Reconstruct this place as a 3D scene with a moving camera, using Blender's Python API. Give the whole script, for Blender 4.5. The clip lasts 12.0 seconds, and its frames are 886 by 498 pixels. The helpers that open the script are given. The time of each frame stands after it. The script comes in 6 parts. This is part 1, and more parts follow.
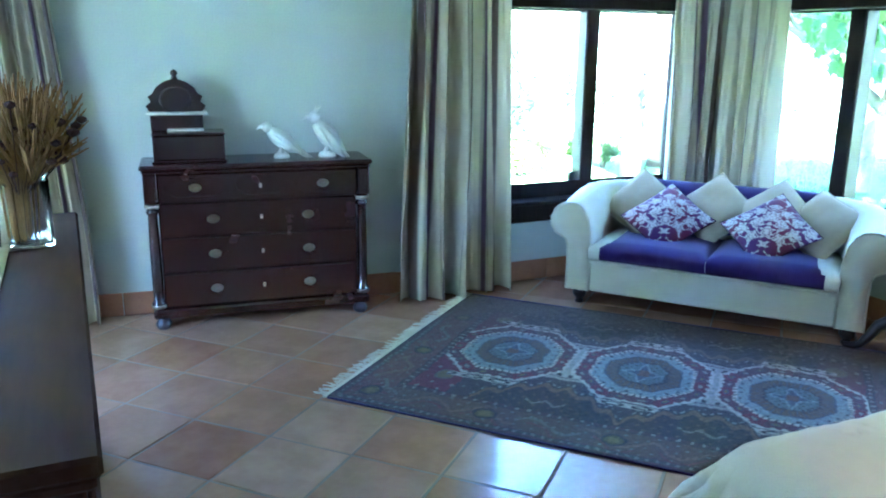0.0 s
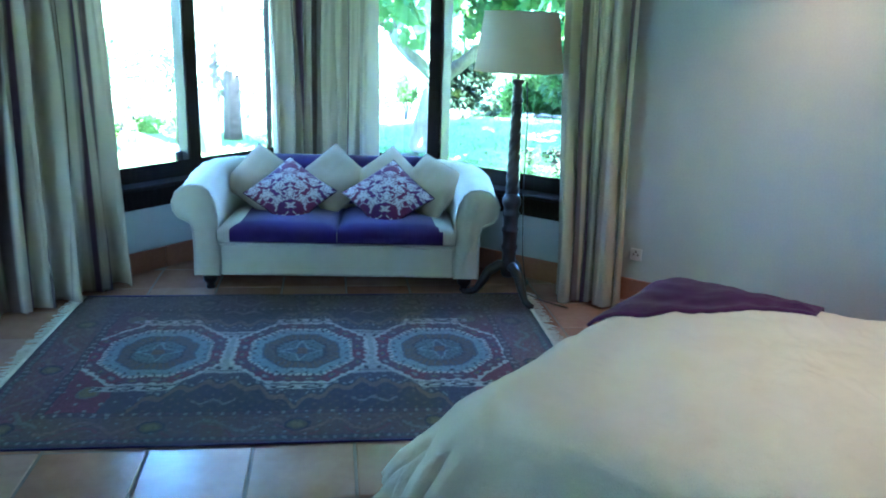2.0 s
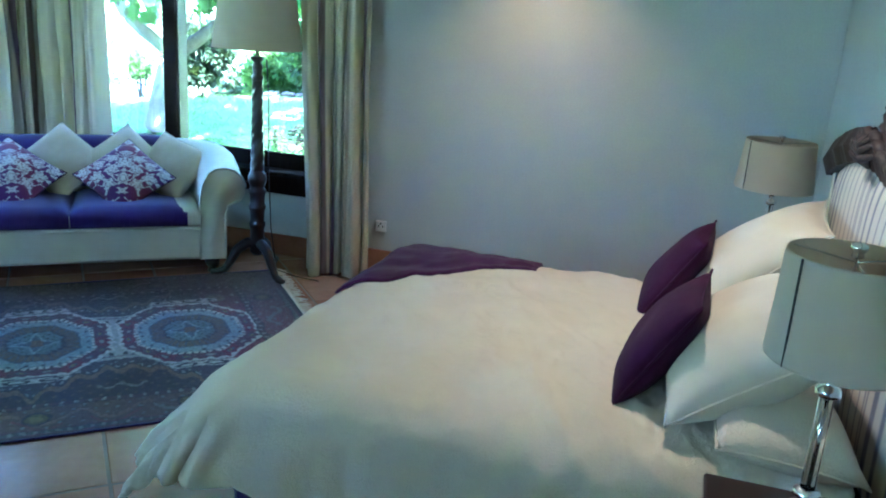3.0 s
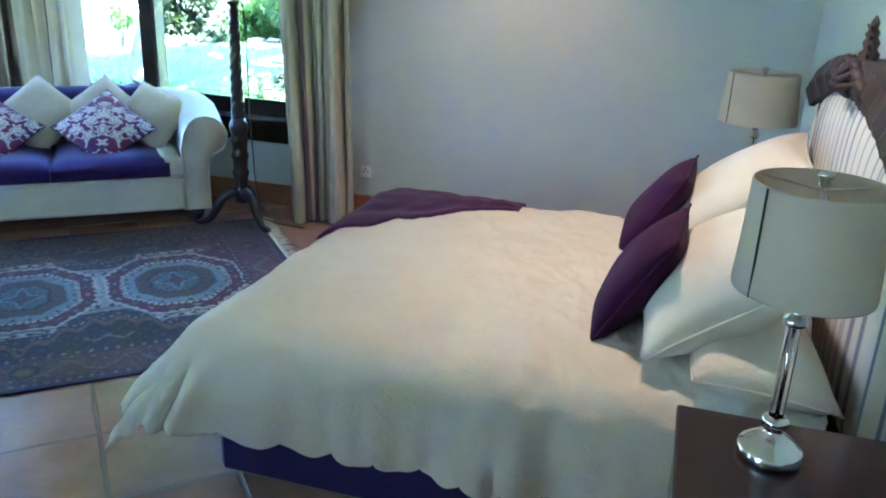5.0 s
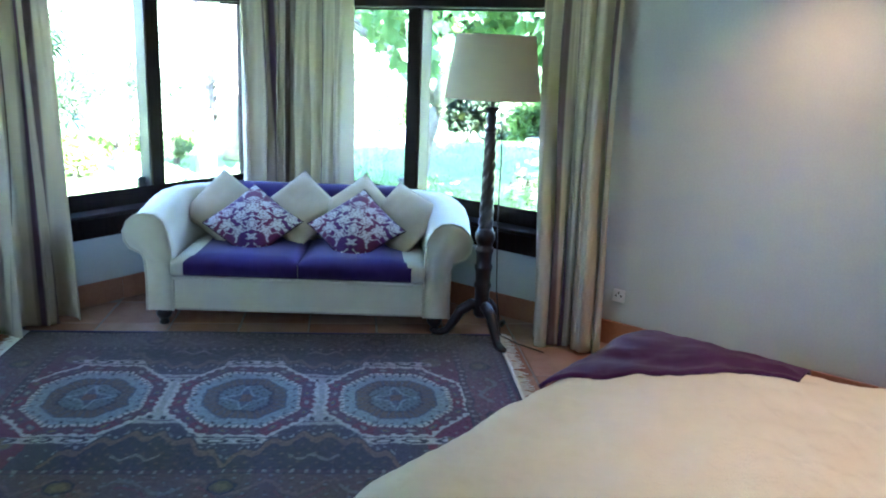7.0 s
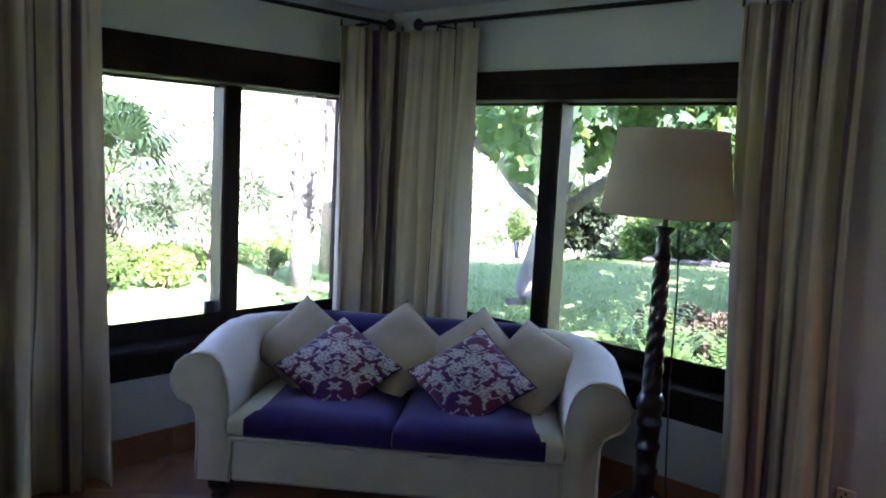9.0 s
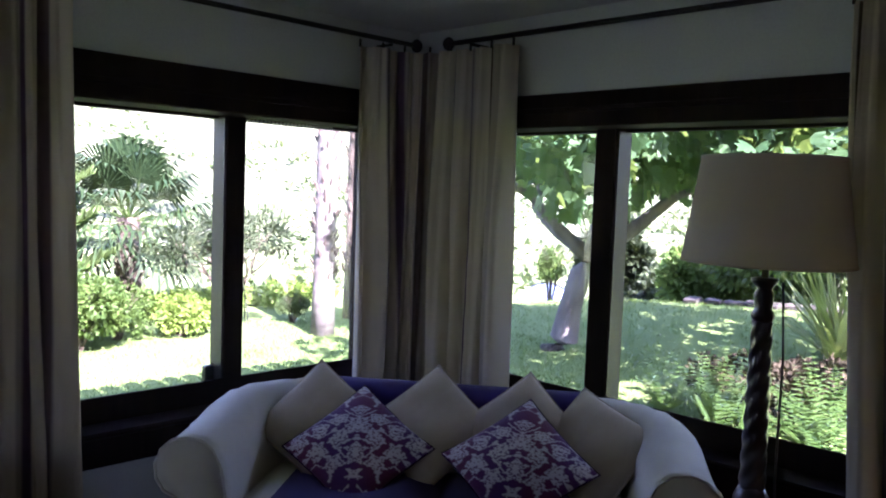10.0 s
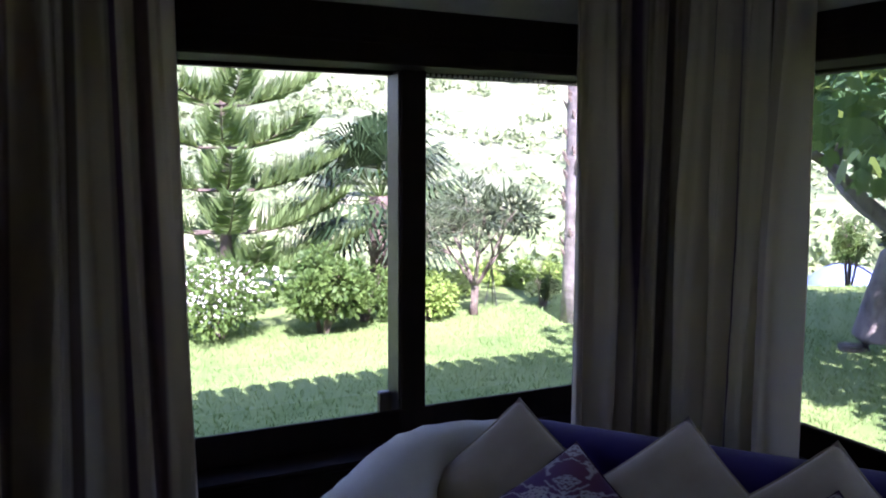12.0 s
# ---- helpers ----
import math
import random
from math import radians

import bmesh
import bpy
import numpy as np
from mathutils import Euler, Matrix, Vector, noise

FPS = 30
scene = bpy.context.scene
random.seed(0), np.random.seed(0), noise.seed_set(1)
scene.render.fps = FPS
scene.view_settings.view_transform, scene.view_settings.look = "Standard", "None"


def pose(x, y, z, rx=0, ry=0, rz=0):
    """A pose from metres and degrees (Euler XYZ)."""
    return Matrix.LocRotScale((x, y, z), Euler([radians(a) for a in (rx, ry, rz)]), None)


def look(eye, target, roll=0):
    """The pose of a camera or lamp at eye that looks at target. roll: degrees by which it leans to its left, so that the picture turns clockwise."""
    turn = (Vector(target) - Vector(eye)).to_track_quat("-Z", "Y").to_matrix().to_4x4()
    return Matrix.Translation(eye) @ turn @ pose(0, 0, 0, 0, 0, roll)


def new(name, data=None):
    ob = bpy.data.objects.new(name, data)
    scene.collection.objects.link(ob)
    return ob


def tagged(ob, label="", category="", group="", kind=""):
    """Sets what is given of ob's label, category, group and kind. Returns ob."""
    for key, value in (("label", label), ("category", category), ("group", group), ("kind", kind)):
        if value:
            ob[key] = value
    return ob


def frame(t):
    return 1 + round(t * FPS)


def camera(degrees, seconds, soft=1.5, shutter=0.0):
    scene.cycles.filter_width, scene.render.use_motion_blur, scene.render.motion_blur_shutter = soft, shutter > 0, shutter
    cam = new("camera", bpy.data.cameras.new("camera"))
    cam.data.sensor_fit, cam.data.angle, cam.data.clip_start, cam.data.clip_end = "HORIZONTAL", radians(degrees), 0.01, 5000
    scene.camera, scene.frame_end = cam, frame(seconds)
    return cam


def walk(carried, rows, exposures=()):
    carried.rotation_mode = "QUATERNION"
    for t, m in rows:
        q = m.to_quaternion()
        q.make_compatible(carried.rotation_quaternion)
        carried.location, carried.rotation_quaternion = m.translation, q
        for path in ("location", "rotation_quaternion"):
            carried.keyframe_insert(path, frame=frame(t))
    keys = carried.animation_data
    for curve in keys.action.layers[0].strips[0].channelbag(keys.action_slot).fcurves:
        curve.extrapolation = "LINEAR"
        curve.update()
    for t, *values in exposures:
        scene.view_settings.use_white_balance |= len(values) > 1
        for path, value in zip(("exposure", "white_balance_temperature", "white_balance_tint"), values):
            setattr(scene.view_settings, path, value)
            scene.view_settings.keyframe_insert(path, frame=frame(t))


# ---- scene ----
cam = camera(57.2, 12.0, soft=2.0)
PATH = [
    (0, (4.902, -4.495, 1.661), (3.141, -3.685, 1.169), 0.6),
    (0.5, (4.686, -4.473, 1.651), (3.001, -3.521, 1.145), 0.8),
    (1, (4.583, -4.483, 1.67), (2.99, -3.389, 1.151), 0.8),
    (1.5, (4.554, -4.588, 1.668), (3.174, -3.24, 1.14), 1.4),
    (2, (4.56, -4.707, 1.666), (3.469, -3.119, 1.127), 1.8),
    (2.5, (4.614, -4.761, 1.667), (3.8, -3.02, 1.114), 2.9),
    (3, (4.641, -4.816, 1.674), (4.098, -2.974, 1.115), 3.9),
    (3.5, (4.657, -4.832, 1.672), (4.191, -2.98, 1.076), 3.6),
    (5.5, (4.712, -4.731, 1.662), (4.125, -2.948, 0.973), 1.3),
    (6, (4.728, -4.612, 1.676), (3.961, -2.882, 1.028), 1.2),
    (6.5, (4.717, -4.441, 1.707), (3.711, -2.823, 1.101), 1.8),
    (7, (4.584, -4.261, 1.682), (3.452, -2.687, 1.19), 2.4),
    (7.5, (4.41, -4.073, 1.666), (3.165, -2.564, 1.248), 2.7),
    (7.7, (4.31, -3.978, 1.662), (3.022, -2.501, 1.259), 2.4),
    (9.3, (3.558, -3.288, 1.59), (2.189, -1.843, 1.394), 2.8),
    (9.5, (3.46, -3.176, 1.599), (2.073, -1.746, 1.424), 2.4),
    (10, (3.223, -3.006, 1.589), (1.816, -1.591, 1.447), 2.1),
    (10.5, (2.985, -2.844, 1.575), (1.626, -1.388, 1.395), 1.7),
    (11, (2.809, -2.669, 1.592), (1.405, -1.261, 1.377), 0.6),
    (11.5, (2.701, -2.417, 1.597), (1.065, -1.284, 1.397), 0.1),
    (12, (2.525, -2.209, 1.593), (0.744, -1.328, 1.37), 0.3),
]
walk(cam, [(t, look(eye, target, roll)) for t, eye, target, roll in PATH],
     exposures=[(0, 6.8, 4480, 15), (0.5, 6.6, 4450, 15), (1.2, 6.58, 4400, 13), (2.2, 6.14, 4320, 9), (3.2, 6.16, 4480, 10), (5.5, 6.47, 4760, 20), (6.5, 6.46, 4800, 21), (7.5, 5.98, 5180, 29), (9.3, 4.36, 5640, 48), (10.5, 3.47, 5720, 54), (12, 2.95, 5620, 54)])

# ---- world, sun and lamps ----
SUN_ELEV, SUN_AZ = 43.0, -16.0      # degrees; azimuth of the sun counted from +x towards +y
world = bpy.data.worlds.new("world")
scene.world = world
world.use_nodes = True
wn = world.node_tree
sky = wn.nodes.new("ShaderNodeTexSky")
sky.sky_type, sky.sun_disc = "NISHITA", False
sky.sun_elevation, sky.sun_rotation = radians(SUN_ELEV), radians(90 - SUN_AZ)
wn.links.new(sky.outputs[0], wn.nodes["Background"].inputs[0])
wn.nodes["Background"].inputs[1].default_value = 0.115
to_sun = Vector((math.cos(radians(SUN_ELEV)) * math.cos(radians(SUN_AZ)), math.cos(radians(SUN_ELEV)) * math.sin(radians(SUN_AZ)), math.sin(radians(SUN_ELEV))))
sun_data = bpy.data.lights.new("sun", "SUN")
sun_data.energy, sun_data.angle, sun_data.color = 5.0, radians(0.5), (1.0, 0.95, 0.86)
sun = new("sun", sun_data)
sun.matrix_world = look(to_sun * 30, (0, 0, 0))

# daylight behind the walker, the back window assumed for fill; a warm ceiling spot
def area_lamp(name, m, w, h, power, colour):
    d = bpy.data.lights.new(name, "AREA")
    d.shape, d.size, d.size_y, d.energy, d.color = "RECTANGLE", w, h, power, colour
    o = new(name, d)
    o.matrix_world = m
    return o


area_lamp("door_daylight", look((-0.72, -5.62, 1.1), (3.0, -5.2, 0.9)), 1.0, 1.9, 0.15, (0.80, 0.92, 1.0))
# fill lamp added in an assumed opening to brighten the bed's near side
area_lamp("back_window_fill", look((2.05, -6.72, 1.35), (3.0, -3.0, 0.7)), 1.5, 1.3, 0.25, (0.82, 0.93, 1.0))
for place, aim, power, colour in (((3.75, -0.50, 2.38), (3.75, -0.25, 0.0), 0.78, (1.0, 0.57, 0.26)), ((4.45, -2.10, 2.38), (4.75, -2.10, 0.0), 1.35, (1.0, 0.68, 0.40))):
    spot_data = bpy.data.lights.new("ceiling_spot", "SPOT")
    spot_data.energy, spot_data.color, spot_data.spot_size, spot_data.spot_blend, spot_data.shadow_soft_size = power, colour, radians(105), 1.0, 0.04
    new("ceiling_spot", spot_data).matrix_world = look(place, aim)

# ---- plan ----
H_ROOM = 2.42                 # ceiling
G = -0.45                     # lawn
CORNER_A = Vector((-0.02, -2.1, 0))     # the long wall bends slightly behind the curtain
DIR_A = Vector((-0.117, -0.993, 0)).normalized()
X_HEAD, Y_BACK = 5.33, -6.6
T_WALL = 0.30
SILL, LINTEL = 0.44, 2.07     # wooden window units
GB, GT = 0.675, 1.885         # glass

# ---- materials ----
def material(name):
    m = bpy.data.materials.new(name)
    m.use_nodes = True
    return m, m.node_tree, m.node_tree.nodes["Principled BSDF"]


def link(tree, a, b):
    tree.links.new(a, b)


def noise_node(tree, scale, detail=4.0, rough=0.6, coord="Object", stretch=None):
    tc = tree.nodes.new("ShaderNodeTexCoord")
    n = tree.nodes.new("ShaderNodeTexNoise")
    n.inputs["Scale"].default_value, n.inputs["Detail"].default_value, n.inputs["Roughness"].default_value = scale, detail, rough
    if stretch:
        mp = tree.nodes.new("ShaderNodeMapping")
        mp.inputs["Scale"].default_value = stretch
        link(tree, tc.outputs[coord], mp.inputs["Vector"])
        link(tree, mp.outputs[0], n.inputs["Vector"])
    else:
        link(tree, tc.outputs[coord], n.inputs["Vector"])
    return n


def ramp(tree, src, stops):
    r = tree.nodes.new("ShaderNodeValToRGB")
    while len(r.color_ramp.elements) < len(stops):
        r.color_ramp.elements.new(0.5)
    for e, (p, c) in zip(r.color_ramp.elements, stops):
        e.position, e.color = p, (*c, 1)
    link(tree, src, r.inputs[0])
    return r


def mix(tree, fac, a, b, how="MIX"):
    n = tree.nodes.new("ShaderNodeMix")
    n.data_type, n.blend_type = "RGBA", how
    for v, i in ((fac, 0), (a, 6), (b, 7)):
        if isinstance(v, (int, float)):
            n.inputs[i].default_value = v
        elif isinstance(v, tuple):
            n.inputs[i].default_value = (*v, 1)
        else:
            link(tree, v, n.inputs[i])
    return n.outputs[2]


def bump(tree, bsdf, heights, strength=0.3, distance=0.01):
    prev = None
    for h in heights:
        b = tree.nodes.new("ShaderNodeBump")
        b.inputs["Strength"].default_value, b.inputs["Distance"].default_value = strength, distance
        link(tree, h, b.inputs["Height"])
        if prev is not None:
            link(tree, prev, b.inputs["Normal"])
        prev = b.outputs[0]
    link(tree, prev, bsdf.inputs["Normal"])


def plain(name, a, b, scale=6.0, fine=60.0, rough=0.6, strength=0.2, distance=0.004, metal=0.0, coat=0.0, stretch=None, rough_var=0.1, spread=0.0):
    """Two colours mixed by a broad noise, with a fine noise as relief; spread: how far single pieces differ."""
    m, t, p = material(name)
    big, small = noise_node(t, scale, 5, 0.6, stretch=stretch), noise_node(t, fine, 3, 0.6, stretch=stretch)
    col = ramp(t, big.outputs[0], [(0.35, a), (0.68, b)]).outputs[0]
    col = mix(t, 0.25, col, ramp(t, small.outputs[0], [(0.3, tuple(0.72 * v for v in a)), (0.7, b)]).outputs[0])
    if spread:
        info = t.nodes.new("ShaderNodeObjectInfo")
        hsv = t.nodes.new("ShaderNodeHueSaturation")
        mr = t.nodes.new("ShaderNodeMapRange")
        mr.inputs[3].default_value, mr.inputs[4].default_value = 1 - spread, 1 + spread
        link(t, info.outputs["Random"], mr.inputs[0])
        link(t, mr.outputs[0], hsv.inputs["Value"])
        link(t, col, hsv.inputs["Color"])
        col = hsv.outputs[0]
    link(t, col, p.inputs["Base Color"])
    rr = t.nodes.new("ShaderNodeMapRange")
    rr.inputs[3].default_value, rr.inputs[4].default_value = max(0.02, rough - rough_var), min(1, rough + rough_var)
    link(t, big.outputs[0], rr.inputs[0])
    link(t, rr.outputs[0], p.inputs["Roughness"])
    p.inputs["Metallic"].default_value, p.inputs["Coat Weight"].default_value = metal, coat
    p.inputs["Coat Roughness"].default_value = 0.15
    bump(t, p, [small.outputs[0]], strength, distance)
    return m


def cloth(name, a, b, weave=900.0, scale=5.0, sheen=0.3, attribute="", rough=0.9, strength=0.35, crinkle=0.002, mid_scale=40):
    """Woven stuff; with attribute the colour is read from the mesh's own dyed pattern."""
    m, t, p = material(name)
    big, small = noise_node(t, scale, 4), noise_node(t, weave, 2)
    mid = noise_node(t, mid_scale, 4)
    if attribute:
        at = t.nodes.new("ShaderNodeAttribute")
        at.attribute_name = attribute
        col = mix(t, 0.35, at.outputs["Color"], ramp(t, small.outputs[0], [(0.3, (0.65, 0.65, 0.65)), (0.7, (1.0, 1.0, 1.0))]).outputs[0], "MULTIPLY")
        col = mix(t, 0.35, col, ramp(t, big.outputs[0], [(0.35, a), (0.65, b)]).outputs[0], "MULTIPLY")
    else:
        col = ramp(t, big.outputs[0], [(0.35, a), (0.65, b)]).outputs[0]
        col = mix(t, 0.18, col, ramp(t, small.outputs[0], [(0.3, tuple(0.6 * v for v in a)), (0.7, b)]).outputs[0])
    link(t, col, p.inputs["Base Color"])
    p.inputs["Roughness"].default_value = rough
    p.inputs["Sheen Weight"].default_value, p.inputs["Sheen Roughness"].default_value = sheen, 0.5
    p.inputs["Specular IOR Level"].default_value = 0.2
    bump(t, p, [mid.outputs[0], small.outputs[0]], strength, crinkle)
    return m


M = {}
M["wall"] = plain("wall_paint", (0.52, 0.54, 0.52), (0.57, 0.59, 0.57), 1.3, 90, 0.8, 0.25, 0.003)
M["ceiling"] = plain("ceiling_paint", (0.60, 0.59, 0.56), (0.66, 0.65, 0.62), 1.0, 70, 0.85, 0.2, 0.003)
M["grout"] = plain("grout", (0.20, 0.155, 0.12), (0.29, 0.23, 0.185), 4, 120, 0.85, 0.4, 0.002)
M["skirting"] = plain("terracotta_skirting", (0.30, 0.125, 0.06), (0.40, 0.18, 0.09), 5, 60, 0.45, 0.2, 0.003, spread=0.12)
M["dark_wood"] = plain("dark_window_wood", (0.013, 0.008, 0.006), (0.030, 0.018, 0.013), 3, 40, 0.6, 0.25, 0.002, stretch=(1, 1, 0.12))
M["mahogany"] = plain("mahogany", (0.017, 0.0040, 0.0032), (0.038, 0.0095, 0.0062), 4, 30, 0.26, 0.12, 0.002, coat=0.45, stretch=(1, 0.15, 1), rough_var=0.06)
M["ebony"] = plain("black_turned_wood", (0.008, 0.006, 0.007), (0.018, 0.012, 0.012), 8, 60, 0.32, 0.15, 0.002, coat=0.3)
M["old_wood"] = plain("worn_sideboard_wood", (0.036, 0.015, 0.009), (0.078, 0.036, 0.020), 3, 26, 0.75, 0.3, 0.003, stretch=(0.15, 1, 1))
M["dark_ivory"] = plain("old_ivory", (0.34, 0.31, 0.25), (0.46, 0.43, 0.36), 20, 80, 0.5, 0.1, 0.001)
M["old_wood"].node_tree.nodes["Principled BSDF"].inputs["Specular IOR Level"].default_value = 0.12
M["dark_wood"].node_tree.nodes["Principled BSDF"].inputs["Specular IOR Level"].default_value = 0.08
M["track"] = plain("sash_edge", (0.024, 0.019, 0.016), (0.042, 0.034, 0.029), 4, 40, 0.45, 0.2, 0.002)
M["carved"] = plain("carved_grey_wood", (0.020, 0.015, 0.015), (0.058, 0.043, 0.039), 6, 45, 0.6, 0.5, 0.004)
M["brass"] = plain("aged_brass", (0.30, 0.27, 0.20), (0.46, 0.42, 0.33), 20, 90, 0.34, 0.1, 0.001, metal=1.0)
M["chrome"] = plain("chrome", (0.78, 0.78, 0.78), (0.86, 0.86, 0.85), 10, 60, 0.08, 0.0, 0.001, metal=1.0, rough_var=0.03)
M["iron"] = plain("dark_iron", (0.025, 0.02, 0.02), (0.05, 0.04, 0.04), 10, 60, 0.45, 0.2, 0.002, metal=0.6)
M["porcelain"] = plain("white_porcelain", (0.62, 0.63, 0.60), (0.70, 0.70, 0.67), 8, 50, 0.35, 0.2, 0.002, coat=0.4)
M["plastic"] = plain("white_plastic", (0.74, 0.74, 0.72), (0.80, 0.80, 0.78), 8, 80, 0.4, 0.05, 0.001)
M["cord"] = plain("dark_cord", (0.02, 0.02, 0.02), (0.04, 0.035, 0.03), 30, 90, 0.6, 0.1, 0.001)
M["linen"] = cloth("sofa_linen", (0.60, 0.57, 0.47), (0.68, 0.65, 0.55), 700, 4)
M["cover"] = cloth("cream_bedspread", (0.77, 0.69, 0.52), (0.82, 0.745, 0.585), 260, 4, 0.2, strength=0.75, crinkle=0.008, mid_scale=36)
M["pillow_white"] = cloth("ivory_pillow_linen", (0.61, 0.56, 0.43), (0.67, 0.62, 0.49), 800, 6)
M["beige"] = cloth("beige_cushion_linen", (0.40, 0.325, 0.215), (0.48, 0.40, 0.28), 800, 6)
M["purple"] = cloth("purple_wool", (0.029, 0.013, 0.100), (0.042, 0.021, 0.14), 700, 8, 0.15)
M["plum"] = cloth("plum_cushion_cloth", (0.026, 0.003, 0.026), (0.042, 0.007, 0.040), 800, 8, 0.02)
M["plum_throw"] = cloth("plum_knitted_throw", (0.042, 0.009, 0.052), (0.068, 0.017, 0.082), 260, 8, 0.12, strength=0.7)
M["navy"] = cloth("dark_purple_valance", (0.020, 0.010, 0.075), (0.03, 0.016, 0.11), 700, 8)
M["curtain"] = cloth("striped_curtain_cloth", (0.88, 0.88, 0.88), (1, 1, 1), 900, 3, 0.15, attribute="dye", rough=0.75, strength=0.2)
M["rug"] = cloth("wool_rug_pile", (0.72, 0.72, 0.75), (1, 1, 1), 500, 2.2, 0.15, attribute="dye", strength=0.7)
M["fringe"] = cloth("cotton_fringe", (0.55, 0.52, 0.44), (0.68, 0.65, 0.57), 700, 9)
M["damask"] = cloth("damask_cushion_cloth", (0.85, 0.85, 0.85), (1, 1, 1), 900, 5, 0.2, attribute="dye", rough=0.65)
M["ticking"] = cloth("striped_headboard_cloth", (0.85, 0.85, 0.85), (1, 1, 1), 900, 5, 0.2, attribute="dye")
M["runner"] = cloth("ivory_table_runner", (0.62, 0.55, 0.36), (0.70, 0.63, 0.44), 600, 6)
M["straw"] = plain("dried_straw", (0.24, 0.12, 0.035), (0.42, 0.24, 0.08), 12, 90, 0.85, 0.3, 0.003, spread=0.25)
M["seedhead"] = plain("dark_seedheads", (0.035, 0.014, 0.010), (0.09, 0.04, 0.025), 12, 60, 0.9, 0.5, 0.004)


def shade_cloth():
    m, t, p = material("lampshade_cloth")
    n, w = noise_node(t, 6, 3), noise_node(t, 700, 2)
    link(t, ramp(t, n.outputs[0], [(0.35, (0.64, 0.57, 0.46)), (0.65, (0.70, 0.63, 0.52))]).outputs[0], p.inputs["Base Color"])
    p.inputs["Roughness"].default_value = 0.85
    tr = t.nodes.new("ShaderNodeBsdfTranslucent")
    tr.inputs[0].default_value = (0.78, 0.68, 0.52, 1)
    ms = t.nodes.new("ShaderNodeMixShader")
    ms.inputs[0].default_value = 0.45
    link(t, p.outputs[0], ms.inputs[1])
    link(t, tr.outputs[0], ms.inputs[2])
    link(t, ms.outputs[0], t.nodes["Material Output"].inputs[0])
    bump(t, p, [w.outputs[0]], 0.3, 0.001)
    return m


def glass_material(name, tint=(0.93, 0.97, 0.95), rough=0.0, ior=1.45):
    m, t, p = material(name)
    n = noise_node(t, 2.5, 3)
    p.inputs["Base Color"].default_value = (*tint, 1)
    rr = t.nodes.new("ShaderNodeMapRange")
    rr.inputs[3].default_value, rr.inputs[4].default_value = rough, rough + 0.01
    link(t, n.outputs[0], rr.inputs[0])
    link(t, rr.outputs[0], p.inputs["Roughness"])
    p.inputs["Transmission Weight"].default_value, p.inputs["IOR"].default_value = 1.0, ior
    return m


def tile_material():
    """Glazed terracotta floor tiles, uneven in tone from tile to tile, with worn patches and a waxed gloss."""
    m, t, p = material("terracotta_tile")
    info = t.nodes.new("ShaderNodeObjectInfo")
    tc = t.nodes.new("ShaderNodeTexCoord")
    add = t.nodes.new("ShaderNodeVectorMath")
    add.operation = "ADD"
    sc = t.nodes.new("ShaderNodeVectorMath")
    sc.operation = "SCALE"
    sc.inputs["Scale"].default_value = 40.0
    comb = t.nodes.new("ShaderNodeCombineXYZ")
    link(t, info.outputs["Random"], comb.inputs[0])
    link(t, info.outputs["Random"], comb.inputs[2])
    link(t, comb.outputs[0], sc.inputs[0])
    link(t, tc.outputs["Object"], add.inputs[0])
    link(t, sc.outputs[0], add.inputs[1])

    def nz(scale, detail):
        n = t.nodes.new("ShaderNodeTexNoise")
        n.inputs["Scale"].default_value, n.inputs["Detail"].default_value = scale, detail
        link(t, add.outputs[0], n.inputs["Vector"])
        return n
    big, fine, grit = nz(5, 5), nz(26, 5), nz(140, 3)
    tone = ramp(t, info.outputs["Random"], [(0.0, (0.37, 0.190, 0.120)), (0.35, (0.46, 0.270, 0.185)), (0.65, (0.40, 0.235, 0.165)), (1.0, (0.52, 0.345, 0.250))])
    worn = ramp(t, big.outputs[0], [(0.40, (0.80, 0.76, 0.74)), (0.62, (1.12, 1.12, 1.14))])
    col = mix(t, 0.55, tone.outputs[0], worn.outputs[0], "MULTIPLY")
    col = mix(t, 0.09, col, ramp(t, fine.outputs[0], [(0.35, (0.22, 0.12, 0.085)), (0.7, (0.46, 0.31, 0.23))]).outputs[0])
    link(t, col, p.inputs["Base Color"])
    rr = t.nodes.new("ShaderNodeMapRange")
    rr.inputs[3].default_value, rr.inputs[4].default_value = 0.10, 0.30
    link(t, fine.outputs[0], rr.inputs[0])
    link(t, rr.outputs[0], p.inputs["Roughness"])
    p.inputs["Coat Weight"].default_value, p.inputs["Coat Roughness"].default_value = 0.5, 0.10
    bump(t, p, [big.outputs[0], fine.outputs[0], grit.outputs[0]], 0.25, 0.005)
    return m


def let_light_through(m, share, colour):
    """Thin cloth: part of the light shines through."""
    t = m.node_tree
    p, out = t.nodes["Principled BSDF"], t.nodes["Material Output"]
    tr = t.nodes.new("ShaderNodeBsdfTranslucent")
    src = p.inputs["Base Color"].links[0].from_socket
    link(t, mix(t, 0.5, src, colour, "MULTIPLY"), tr.inputs[0])
    ms = t.nodes.new("ShaderNodeMixShader")
    ms.inputs[0].default_value = share
    link(t, p.outputs[0], ms.inputs[1])
    link(t, tr.outputs[0], ms.inputs[2])
    link(t, ms.outputs[0], out.inputs[0])


let_light_through(M["curtain"], 0.40, (1.0, 0.95, 0.82))
M["shade"] = shade_cloth()
M["glass"] = glass_material("window_glass", (0.95, 0.985, 0.97), 0.0)
M["vase_glass"] = glass_material("vase_glass", (0.97, 0.98, 0.97), 0.02, 1.15)
M["crystal"] = glass_material("lamp_crystal", (0.97, 0.98, 0.98), 0.04, 1.25)
M["tile"] = tile_material()

